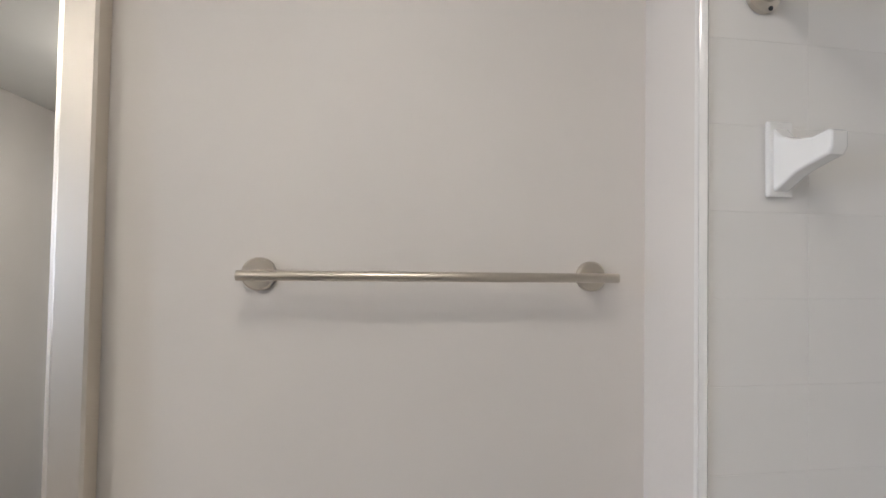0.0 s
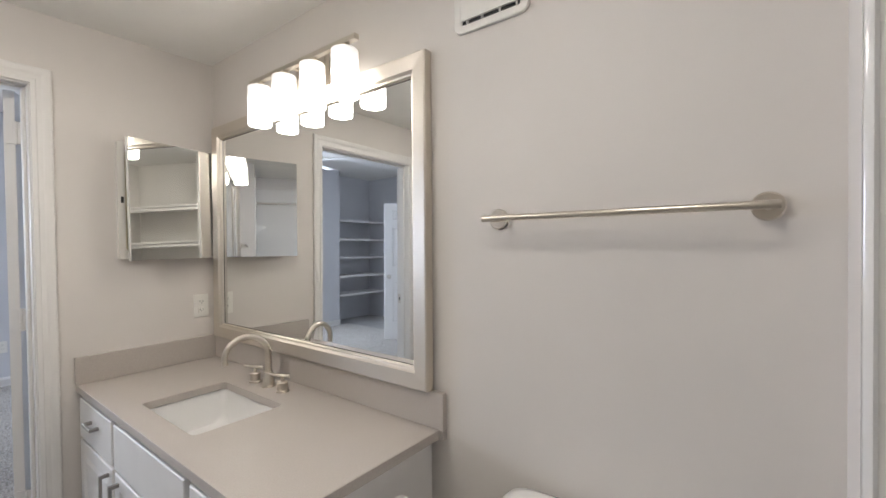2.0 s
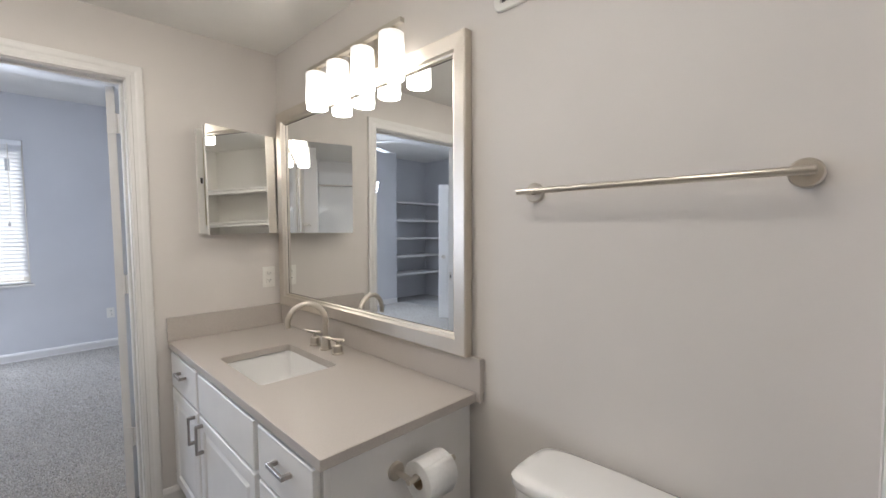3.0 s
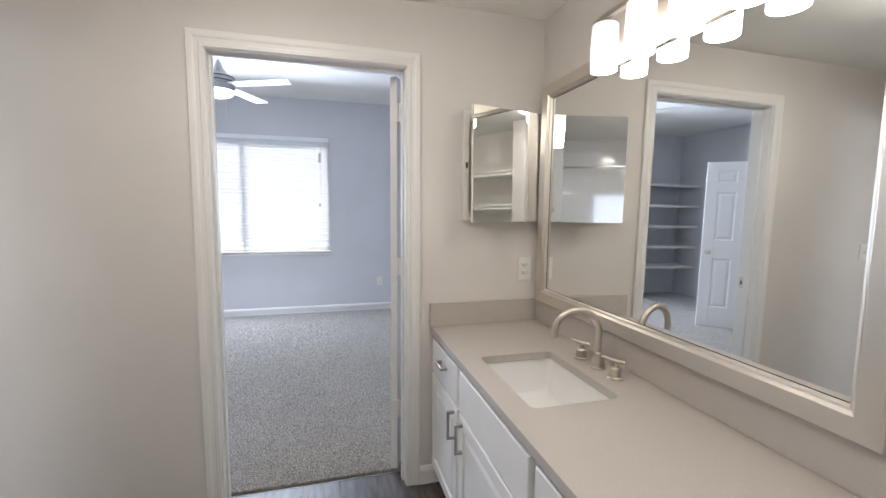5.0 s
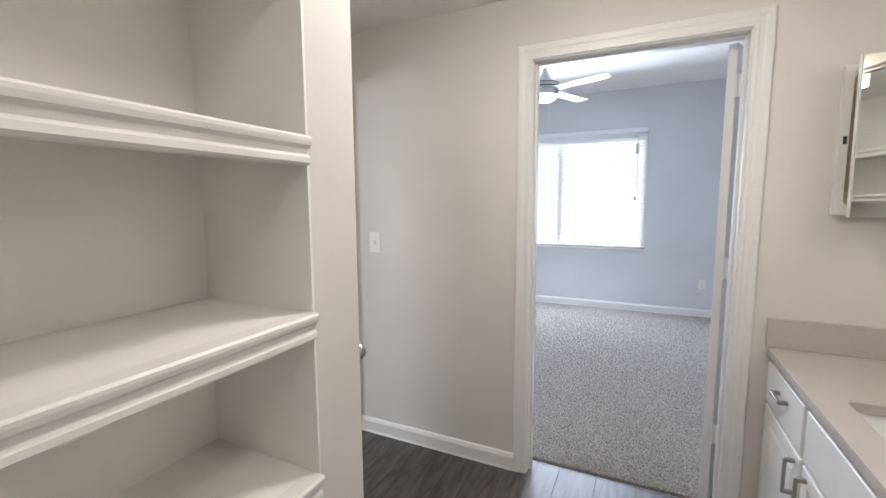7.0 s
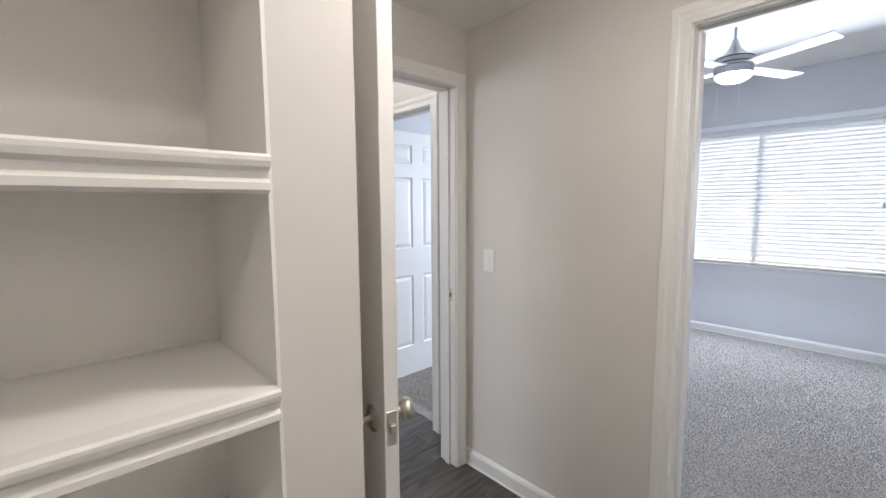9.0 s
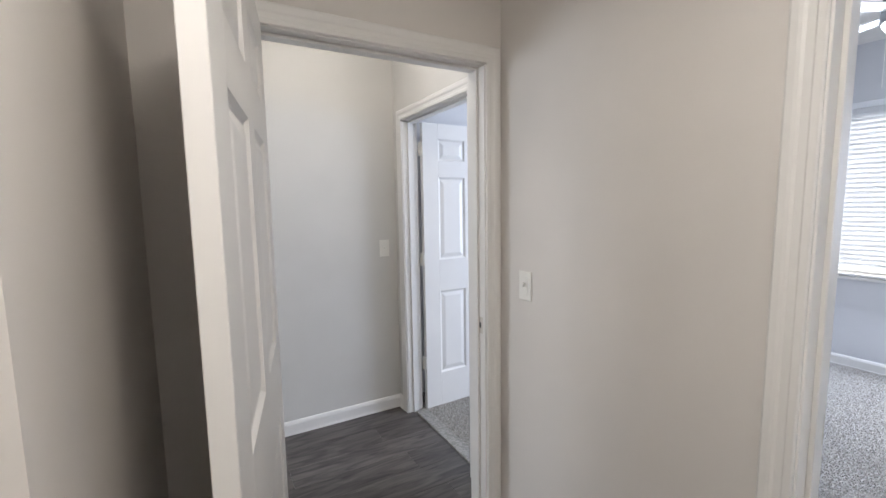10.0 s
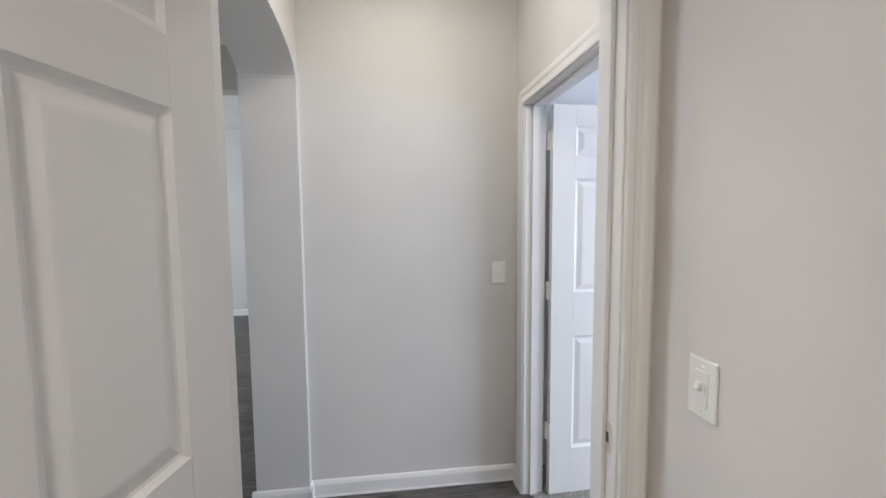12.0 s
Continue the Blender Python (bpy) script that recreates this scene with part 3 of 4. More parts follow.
d = front("drawer", vanity, -2.016, -1.603, 0.608, 0.768, VY, False)
bar_pull(d, -1.800, VY - 0.019, 0.706, 0.10, False)
d = front("door", vanity, -2.016, -1.603, 0.120, 0.596, VY, True)
bar_pull(d, -1.640, VY - 0.019, 0.515, 0.12, True)
front("false_front", vanity, -1.575, -0.985, 0.608, 0.768, VY, False)
d = front("door", vanity, -1.575, -0.985, 0.120, 0.596, VY, True)
bar_pull(d, -1.530, VY - 0.019, 0.515, 0.12, True)
for z0, z1 in ((0.608, 0.768), (0.372, 0.596), (0.120, 0.360)):
    d = front("drawer", vanity, -0.950, -0.602, z0, z1, VY, False)
    bar_pull(d, -0.770, VY - 0.019, (z0 + z1) / 2 + 0.018, 0.10, False)

# countertop with the sink cut-out
b = bmesh.new()
cx0, cx1, cy0, cy1, z0, z1 = W + 0.001, -0.556, 0.262, N - 0.001, CZ - 0.030, CZ


def rounded(x0, x1, y0, y1, r, n):
    out = []
    for cx, cy, a in ((x1 - r, y1 - r, 0), (x0 + r, y1 - r, 90), (x0 + r, y0 + r, 180), (x1 - r, y0 + r, 270)):
        for k in range(n):
            q = radians(a + 90 * k / (n - 1))
            out.append((cx + r * math.cos(q), cy + r * math.sin(q)))
    return out


def ring_slab(b, outer, inner, z0, z1):
    lo = [[b.verts.new((x, y, z0)) for x, y in o] for o in (outer, inner)]
    hi = [[b.verts.new((x, y, z1)) for x, y in o] for o in (outer, inner)]
    k = len(outer)
    for i in range(k):
        j = (i + 1) % k
        b.faces.new((hi[0][i], hi[0][j], hi[1][j], hi[1][i]))
        b.faces.new((lo[0][j], lo[0][i], lo[1][i], lo[1][j]))
        b.faces.new((lo[0][i], lo[0][j], hi[0][j], hi[0][i]))
        b.faces.new((lo[1][j], lo[1][i], hi[1][i], hi[1][j]))


ring_slab(b, rounded(cx0, cx1, cy0, cy1, 0.004, 5), rounded(SX0, SX1, SY0, SY1, 0.022, 5), z0, z1)
top = tagged(part("countertop", b, "quartz"), label="taupe grey quartz vanity countertop with upstands", category="countertop")
bev = top.modifiers.new("ease", "BEVEL")
bev.width, bev.segments, bev.limit_method, bev.angle_limit = 0.0025, 2, "ANGLE", radians(50)
part("backsplash", box(W + 0.021, -0.538, N - 0.021, N - 0.001, CZ + 0.0005, 0.930, 0.002, 2), "quartz", top)
part("backsplash", box(-0.556, -0.538, N - 0.021, N - 0.001, CZ - 0.03, CZ, 0.001, 1), "quartz", top)
part("sidesplash", box(W + 0.001, W + 0.021, 0.258, N - 0.001, CZ + 0.0005, 0.930, 0.002, 2), "quartz", top)

# undermount sink
b = bmesh.new()
loops = []
for grow, z, r in ((0.03, CZ - 0.032, 0.03), (0.006, CZ - 0.032, 0.028), (0.003, CZ - 0.045, 0.03), (-0.006, CZ - 0.13, 0.035), (-0.018, CZ - 0.155, 0.045), (-0.05, CZ - 0.168, 0.05)):
    loops.append([b.verts.new((x, y, z)) for x, y in rounded(SX0 - grow, SX1 + grow, SY0 - grow, SY1 + grow, max(r, 0.01), 7)])
mid = rounded(-1.355 - 0.03, -1.355 + 0.03, 0.50 - 0.03, 0.50 + 0.03, 0.0299, 7)
loops.append([b.verts.new((x, y, CZ - 0.176)) for x, y in mid])
for a, c in zip(loops, loops[1:]):
    for k in range(len(a)):
        j = (k + 1) % len(a)
        b.faces.new((a[k], a[j], c[j], c[k]))
sink = tagged(new("sink"), label="white rectangular undermount porcelain sink set in the countertop", category="sink")
part("basin", b, "porcelain", sink, smooth=True)
part("drain", lathe([(0.0, -0.004), (0.018, -0.003), (0.020, 0.0), (0.030, 0.001), (0.031, -0.003)], 28, m=pose(-1.355, 0.50, CZ - 0.1745)), "nickel", sink, "brushed nickel drain", smooth=True)
b = lathe([(0.0, 0.001), (0.009, 0.001), (0.012, 0.003), (0.013, 0.0)], 20, m=pose(-1.355, SY0 + 0.0025, CZ - 0.075, -90))
part("overflow", b, "dark", sink, "dark overflow hole", smooth=True)


# ---- faucet ----
faucet = tagged(new("faucet"), label="brushed nickel gooseneck faucet with two lever handles on the countertop", category="faucet")
FX, FY = -1.367, 0.730
pts = [(FX, FY, CZ + z) for z in (0.0, 0.05, 0.10, 0.135)]
R = 0.078
for k in range(1, 20):
    a = radians(195 * k / 19)
    pts.append((FX - 0.25 * (R - R * math.cos(a)), FY - (R - R * math.cos(a)), CZ + 0.135 + R * math.sin(a)))
part("spout", tube(pts, lambda u: 0.0125 - 0.0015 * u, 18), "nickel", faucet, smooth=True)
part("spout_base", lathe([(0.0, 0), (0.0265, 0), (0.0265, 0.006), (0.0225, 0.009), (0.0205, 0.036), (0.018, 0.04), (0.0175, 0.058), (0.0125, 0.062)], 30, m=pose(FX, FY, CZ)), "nickel", faucet, smooth=True)
for i, hx in enumerate((-1.468, -1.266)):
    part("valve", lathe([(0, 0), (0.0255, 0), (0.0255, 0.006), (0.021, 0.009), (0.0205, 0.036), (0.017, 0.040), (0.0075, 0.041), (0.0075, 0.055), (0, 0.056)], 28, m=pose(hx, FY, CZ)), "nickel", faucet, smooth=True)
    part("lever", tube([(hx - 0.036, FY - 0.030, CZ + 0.069), (hx - 0.006, FY - 0.005, CZ + 0.063), (hx + 0.022, FY + 0.018, CZ + 0.060)], lambda u: 0.0044 + 0.0022 * u, 12), "nickel", faucet, smooth=True)


# ---- wall mirror ----
mirror_thing = tagged(new("wall_mirror"), label="large wall mirror in a wide champagne nickel frame above the backsplash", category="mirror")
mx0, mx1, mz0, mz1 = -1.995, -0.583, 0.931, 1.985
prof = [(0.0, 0.0), (0.0, 0.030), (0.004, 0.034), (0.050, 0.030), (0.054, 0.026), (0.058, 0.022), (0.064, 0.020), (0.068, 0.010), (0.068, 0.004), (0.068, 0.0)]
corners = [(mx0, mz0, 1, 1), (mx1, mz0, -1, 1), (mx1, mz1, -1, -1), (mx0, mz1, 1, -1)]
for k in range(4):
    b = bmesh.new()
    rings = []
    for x, z, u, v in (corners[k], corners[(k + 1) % 4]):
        rings.append([b.verts.new((x + u * a, N - 0.001 - d, z + v * a)) for a, d in prof])
    for i in range(len(prof)):
        j = (i + 1) % len(prof)
        b.faces.new((rings[0][i], rings[0][j], rings[1][j], rings[1][i]))
    b.faces.new(rings[0])
    b.faces.new(rings[1][::-1])
    part("frame_rail", b, "frame", mirror_thing)
part("glass", box(mx0 + 0.06, mx1 - 0.06, N - 0.009, N - 0.003, mz0 + 0.06, mz1 - 0.06), "mirror", mirror_thing, "silvered mirror glass")
for x0, x1, z0, z1 in ((mx0 + 0.0665, mx0 + 0.0695, mz0 + 0.067, mz1 - 0.067), (mx1 - 0.0695, mx1 - 0.0665, mz0 + 0.067, mz1 - 0.067), (mx0 + 0.0695, mx1 - 0.0695, mz0 + 0.0665, mz0 + 0.0695), (mx0 + 0.0695, mx1 - 0.0695, mz1 - 0.0700, mz1 - 0.0665)):
    part("shadow_gap", box(x0, x1, N - 0.0105, N - 0.0085, z0, z1), "dark", mirror_thing, "dark line between frame and glass")
# it leans back a little from the backsplash to the wall
mirror_thing.matrix_world = Matrix.Translation((0, N - 0.009, mz0)) @ Matrix.Rotation(radians(-0.45), 4, "X") @ Matrix.Translation((0, -N, -mz0))


# ---- vanity light ----
light = tagged(new("vanity_light"), label="brushed nickel bar light with four lit white glass shades", category="wall light")
part("rail", box(-1.520, -0.840, 0.755, 0.777, 2.074, 2.094, 0.002, 1), "nickel", light)
part("backplate", box(-1.265, -1.075, N - 0.026, N - 0.001, 1.990, 2.112, 0.003, 2), "nickel", light)
for x in (-1.235, -1.135):
    part("arm", tube([(x, N - 0.024, 2.084), (x, 0.776, 2.084)], 0.007, 12), "nickel", light, smooth=True)
for i in range(4):
    x = -1.455 + 0.184 * i
    m = pose(x, 0.765, 0)
    part("shade", lathe([(0.0, 2.056), (0.043, 2.056), (0.046, 2.052), (0.046, 1.896), (0.0435, 1.894), (0.0435, 2.048), (0.0, 2.048)], 36, m=m), "shade_glass", light, "lit white glass cylinder shade", smooth=True)
    part("socket", lathe([(0.0, 2.074), (0.016, 2.074), (0.022, 2.066), (0.022, 2.0565), (0.0, 2.0565)], 24, m=m), "nickel", light, smooth=True)



# ---- medicine cabinet ----
med = tagged(new("medicine_cabinet"), label="white steel medicine cabinet with its frameless mirror door ajar", category="medicine cabinet")
kz0, kz1, ky0, ky1 = 1.336, 1.856, 0.416, 0.835
kx = W + 0.030
b = bmesh.new()
ring_slab(b, rounded(ky0, ky1, kz0, kz1, 0.004, 7), rounded(ky0 + 0.026, ky1 - 0.026, kz0 + 0.030, kz1 - 0.030, 0.022, 7), 0.001, 0.030)
bmesh.ops.transform(b, matrix=Matrix(((0, 0, 1, W), (1, 0, 0, 0), (0, 1, 0, 0), (0, 0, 0, 1))), verts=b.verts)
part("body", b, "plate", med)
part("back_panel", box(W + 0.001, W + 0.004, ky0 + 0.02, ky1 - 0.02, kz0 + 0.02, kz1 - 0.02), "gasket", med, "yellowed enamel inside of the cabinet")
for z in (1.51, 1.70):
    part("shelf", box(W + 0.004, kx - 0.006, ky0 + 0.027, ky1 - 0.027, z, z + 0.004), "gasket", med)
part("catch", box(kx - 0.001, kx + 0.003, ky0 + 0.010, ky0 + 0.020, 1.585, 1.612), "dark", med, "dark magnetic catch")
# the mirror door runs from its hinge to its free edge
ex, ey = -1.900, 0.424
hx_, hy_ = W + 0.040, 0.836
dirv = Vector((ex - hx_, ey - hy_, 0)).normalized()
nrm = Vector((-dirv.y, dirv.x, 0))          # towards the room's east side
if nrm.x < 0:
    nrm = -nrm
length = (Vector((ex, ey, 0)) - Vector((hx_, hy_, 0))).length


def door_box(u0, u1, d0, d1, z0, z1, bevel=0.0):
    b = box(u0, u1, d0, d1, z0, z1, bevel, 1)
    m = Matrix(((dirv.x, nrm.x, 0, hx_), (dirv.y, nrm.y, 0, hy_), (0, 0, 1, 0), (0, 0, 0, 1)))
    tip = Matrix.Translation((0, 0, kz0)) @ Matrix.Rotation(radians(0.85), 4, "X") @ Matrix.Translation((0, 0, -kz0))
    bmesh.ops.transform(b, matrix=m @ tip, verts=b.verts)
    return b


mdoor = part("door", door_box(0.0, length, -0.016, -0.0045, kz0 - 0.006, kz1 + 0.004, 0.001), "plate", med, "mirrored door standing ajar")
part("mirror_glass", door_box(0.030, length - 0.001, -0.0040, 0.0015, kz0 - 0.006, kz1 + 0.004, 0.0008), "mirror", mdoor, "bevelled mirror glass")
part("mirror_strip", door_box(0.001, 0.029, -0.0040, 0.0015, kz0 - 0.006, kz1 + 0.004, 0.0008), "mirror", mdoor, "narrow bevelled mirror strip")
part("hinge", tube([(hx_ - 0.012, hy_ - 0.004, kz0 + 0.02), (hx_ - 0.012, hy_ - 0.004, kz1 - 0.02)], 0.004, 8), "steel", med, smooth=True)


# ---- outlets and switches ----
def plate(name, label, m, kind):
    """A wall plate in its own x-z plane, facing -y."""
    ob = tagged(new(name), label=label, category=kind)
    part("plate", box(-0.036, 0.036, -0.006, 0.0, -0.058, 0.058, 0.003, 2), "plate", ob)
    if kind == "outlet":
        for z in (-0.020, 0.020):
            part("socket", box(-0.0165, 0.0165, -0.0085, -0.005, z - 0.0145, z + 0.0145, 0.004, 2), "plate", ob)
            s = box(-0.0085, -0.006, -0.0088, -0.008, z - 0.002, z + 0.007)
            box(0.006, 0.0085, -0.0088, -0.008, z - 0.002, z + 0.006, bm=s)
            box(-0.002, 0.002, -0.0088, -0.008, z - 0.009, z - 0.005, bm=s)
            part("slot", s, "dark", ob)
    else:
        part("rocker_frame", box(-0.0175, 0.0175, -0.008, -0.005, -0.034, 0.034, 0.001, 1), "plate", ob)
        b = box(-0.006, 0.006, -0.020, -0.007, -0.004, 0.012, 0.002, 1)
        bmesh.ops.rotate(b, cent=(0, -0.008, 0), matrix=Matrix.Rotation(radians(-18), 3, "X"), verts=b.verts)
        box(-0.013, 0.013, -0.0105, -0.0075, -0.006, 0.006, 0.001, 1, bm=b)
        part("toggle", b, "plate", ob)
    for z in ((0,) if kind == "outlet" else (-0.042, 0.042)):
        part("screw", lathe([(0, 0.0012), (0.003, 0.0008), (0.0034, 0)], 10, m=pose(0, -0.006, z, 90)), "plate", ob)
    ob.matrix_world = m
    return ob


plate("outlet", "ivory duplex wall outlet above the vanity backsplash", pose(W, 0.760, 1.085, 0, 0, 90), "outlet")
plate("light_switch", "ivory toggle light switch on the bathroom wall", pose(W, -1.588, 1.160, 0, 0, 90), "light switch")
plate("light_switch", "ivory toggle light switch on the hall end wall", pose(-2.045, HS, 1.180, 0, 0, 180), "light switch")
plate("outlet", "ivory duplex wall outlet low on the bedroom wall", pose(BX, 0.45, 0.40, 0, 0, 90), "outlet")


# ---- towel bar ----
bar = tagged(new("towel_bar"), label="brushed nickel towel bar with round rosettes on the painted wall", category="towel bar")
bz = 1.455
part("rail", tube([(-0.360, N - 0.066, bz), (0.267, N - 0.066, bz)], 0.0082, 18), "nickel", bar, smooth=True)
for x in (-0.344, 0.248):
    part("rosette", lathe([(0, 0.012), (0.025, 0.012), (0.028, 0.009), (0.028, 0.0)], 36, m=pose(x, N - 0.0005, bz, 90)), "nickel", bar, smooth=True)
    part("post", tube([(x, N - 0.010, bz), (x, N - 0.060, bz)], 0.0075, 16), "nickel", bar, smooth=True)


# ---- wall fan grille ----
fan = tagged(new("exhaust_vent"), label="white plastic exhaust fan cover high on the wall", category="vent")
vx0, vx1, vz0, vz1 = -0.486, -0.246, 1.997, 2.240
place = Matrix(((1, 0, 0, 0), (0, 0, -1, N - 0.0005), (0, 1, 0, 0), (0, 0, 0, 1)))
b = bmesh.new()
ring_slab(b, rounded(vx0, vx1, vz0, vz1, 0.024, 6), rounded(vx0 + 0.026, vx1 - 0.026, vz0 + 0.024, vz1 - 0.024, 0.005, 6), 0.0, 0.012)
bmesh.ops.transform(b, matrix=place, verts=b.verts)
f = part("frame", b, "plate", fan)
bev = f.modifiers.new("ease", "BEVEL")
bev.width, bev.segments, bev.limit_method, bev.angle_limit = 0.005, 3, "ANGLE", radians(50)
part("backing", box(vx0 + 0.02, vx1 - 0.02, N - 0.003, N - 0.001, vz0 + 0.02, vz1 - 0.02), "dark", fan)
part("cover", box(vx0 + 0.027, vx1 - 0.032, N - 0.014, N - 0.006, vz0 + 0.035, vz1 - 0.035, 0.0015, 2), "plate", fan)
for x in (vx0 + 0.046, vx0 + 0.096, vx0 + 0.152, vx1 - 0.036):
    part("rib", box(x - 0.0015, x + 0.0015, N - 0.012, N - 0.004, vz0 + 0.025, vz0 + 0.036), "plate", fan)
for z in (vz0 + 0.075, vz0 + 0.12, vz0 + 0.165):
    part("rib", box(vx1 - 0.033, vx1 - 0.026, N - 0.012, N - 0.004, z - 0.0015, z + 0.0015), "plate", fan)


# ---- linen shelves ----
SHELF = [(-0.020, -0.055), (0.006, -0.055), (0.012, -0.050), (0.012, -0.040), (0.006, -0.034), (0.008, -0.024), (0.016, -0.018), (0.018, -0.010), (0.018, -0.004), (0.014, 0.0), (-0.020, 0.0)]
for z in (0.485, 0.828, 1.172, 1.515, 1.858):
    ob = tagged(new("linen_shelf"), label="empty white painted linen shelf with a moulded front edge", category="shelf", group="linen shelves")
    part("board", box(NX0, NX1, ND, P - 0.018, z - 0.020, z - 0.0005), "lining", ob)
    e = sweep(SHELF, [((NX0 + 0.0005, P - 0.002, z), (0, 1, 0), (0, 0, 1)), ((NX1, P - 0.002, z), (0, 1, 0), (0, 0, 1))])
    part("edge_moulding", e, "shelf", ob)


# ---- toilet ----
toilet = tagged(new("toilet"), label="white porcelain toilet with a lidded tank against the painted wall", category="toilet")
TX = -0.06


def oval(cx, cy, rx, ry, n=40, sq=2.0, shift=0.0):
    out = []
    for k in range(n):
        a = 2 * math.pi * k / n
        c, s = math.cos(a), math.sin(a)
        out.append((cx + rx * math.copysign(abs(c) ** (2 / sq), c), cy + ry * math.copysign(abs(s) ** (2 / sq), s) + shift * c * c))
    return out


def loft(rows, bm=None):
    """A skin through outlines at heights, closed above and below."""
    b = bmesh.new()
    rings = [[b.verts.new((x, y, z)) for x, y in o] for o, z in rows]
    for a, c in zip(rings, rings[1:]):
        for k in range(len(a)):
            b.faces.new((a[k], a[(k + 1) % len(a)], c[(k + 1) % len(c)], c[k]))
    b.faces.new(rings[0][::-1])
    b.faces.new(rings[-1])
    return merge(bm, b)


ty = N - 0.115
part("tank", loft([(oval(TX, ty, 0.195, 0.080, sq=6), 0.385), (oval(TX, ty, 0.212, 0.090, sq=6), 0.42), (oval(TX, ty - 0.002, 0.222, 0.096, sq=7), 0.712)]), "porcelain", toilet, smooth=True)
part("tank_lid", loft([(oval(TX, ty - 0.003, 0.228, 0.101, sq=7), 0.713), (oval(TX, ty - 0.003, 0.233, 0.105, sq=6), 0.719), (oval(TX, ty - 0.003, 0.233, 0.105, sq=6), 0.735), (oval(TX, ty - 0.003, 0.226, 0.099, sq=5), 0.745), (oval(TX, ty - 0.003, 0.20, 0.082, sq=4), 0.751)]), "porcelain", toilet, smooth=True)
by = N - 0.43
part("bowl", loft([(oval(TX, by + 0.06, 0.105, 0.20, sq=3), 0.002), (oval(TX, by + 0.06, 0.10, 0.19, sq=3), 0.06), (oval(TX, by + 0.03, 0.115, 0.20, sq=2.6), 0.20), (oval(TX, by, 0.175, 0.235, sq=2.2), 0.34), (oval(TX, by, 0.185, 0.245, sq=2.2), 0.385), (oval(TX, by, 0.18, 0.24, sq=2.2), 0.392)]), "porcelain", toilet, smooth=True)
part("seat", loft([(oval(TX, by, 0.186, 0.246, sq=2.2), 0.394), (oval(TX, by, 0.188, 0.248, sq=2.2), 0.410), (oval(TX, by, 0.182, 0.242, sq=2.2), 0.416)]), "porcelain", toilet, smooth=True)
part("seat_lid", loft([(oval(TX, by, 0.184, 0.244, sq=2.2), 0.418), (oval(TX, by, 0.184, 0.244, sq=2.2), 0.430), (oval(TX, by, 0.17, 0.23, sq=2.2), 0.438)]), "porcelain", toilet, smooth=True)
b = tube([(TX - 0.16, ty - 0.095, 0.68), (TX - 0.16, ty - 0.118, 0.68)], 0.008, 12)
tube([(TX - 0.165, ty - 0.120, 0.682), (TX - 0.10, ty - 0.126, 0.672)], 0.006, 12, bm=b)
part("flush_lever", b, "nickel", toilet, "brushed nickel flush lever", smooth=True)

# ---- toilet paper ----
holder = tagged(new("toilet_paper_holder"), label="brushed nickel toilet paper holder on the side of the vanity", category="toilet paper holder")
px, py, pz = VX1, 0.505, 0.676
part("rosette", lathe([(0, 0.010), (0.023, 0.010), (0.026, 0.007), (0.026, 0.0)], 30, m=pose(px + 0.0005, py, pz, 0, 90)), "nickel", holder, smooth=True)
part("arm", tube([(px + 0.008, py, pz), (px + 0.075, py, pz)], 0.008, 14), "nickel", holder, smooth=True)
part("rail", tube([(px + 0.070, py - 0.012, pz), (px + 0.070, py + 0.165, pz)], 0.0085, 14), "nickel", holder, smooth=True)
roll = tagged(new("toilet_paper_roll"), label="nearly full roll of white toilet paper on its holder", category="toilet paper")
m = pose(px + 0.070, py + 0.022, pz - 0.0135, -90)
part("paper", lathe([(0.021, 0), (0.054, 0), (0.056, 0.002), (0.056, 0.100), (0.054, 0.102), (0.021, 0.102), (0.021, 0)], 40, m=m), "paper", roll, smooth=True)
part("core", lathe([(0.0195, -0.0005), (0.0208, -0.0005), (0.0208, 0.1025), (0.0195, 0.1025), (0.0195, -0.0005)], 30, m=m), "card", roll, "brown cardboard core", smooth=True)
b = bmesh.new()
rows = [[b.verts.new((px + 0.070 + 0.0565 * math.cos(a), py + y, pz - 0.012 + (0.0565 * math.sin(a) if a > 0 else a * 0.06)))
         for a in [radians(60 - 12 * k) for k in range(6)] + [-0.4, -0.9]] for y in (0.023, 0.123)]
for k in range(7):
    b.faces.new((rows[0][k], rows[0][k + 1], rows[1][k + 1], rows[1][k]))
tail = part("loose_sheet", b, "paper", roll, smooth=True)
tail.modifiers.new("thick", "SOLIDIFY").thickness = 0.0006


# ---- tub bay ----
tub = tagged(new("bathtub"), label="white enamelled bathtub in the tiled bay", category="bathtub")
tx0, tx1, ty0, ty1 = 0.385, E1 + 0.004, P - 0.004, TY + 0.004
b = bmesh.new()
ring_slab(b, rounded(tx0, tx1, ty0, ty1, 0.02, 7), rounded(tx0 + 0.07, tx1 - 0.06, ty0 + 0.10, ty1 - 0.09, 0.12, 7), 0.0, 0.43)
part("apron", b, "porcelain", tub)
b = bmesh.new()
loops = []
for g, z in ((0.0, 0.4305), (0.01, 0.40), (0.04, 0.16), (0.09, 0.10)):
    loops.append([b.verts.new((x, y, z)) for x, y in rounded(tx0 + 0.068 + g, tx1 - 0.058 - g, ty0 + 0.098 + g, ty1 - 0.088 - g, 0.12, 7)])
for a, c in zip(loops, loops[1:]):
    for k in range(len(a)):
        j = (k + 1) % len(a)
        b.faces.new((a[k], a[j], c[j], c[k]))
b.faces.new(loops[-1])
part("basin", b, "porcelain", tub, smooth=True)

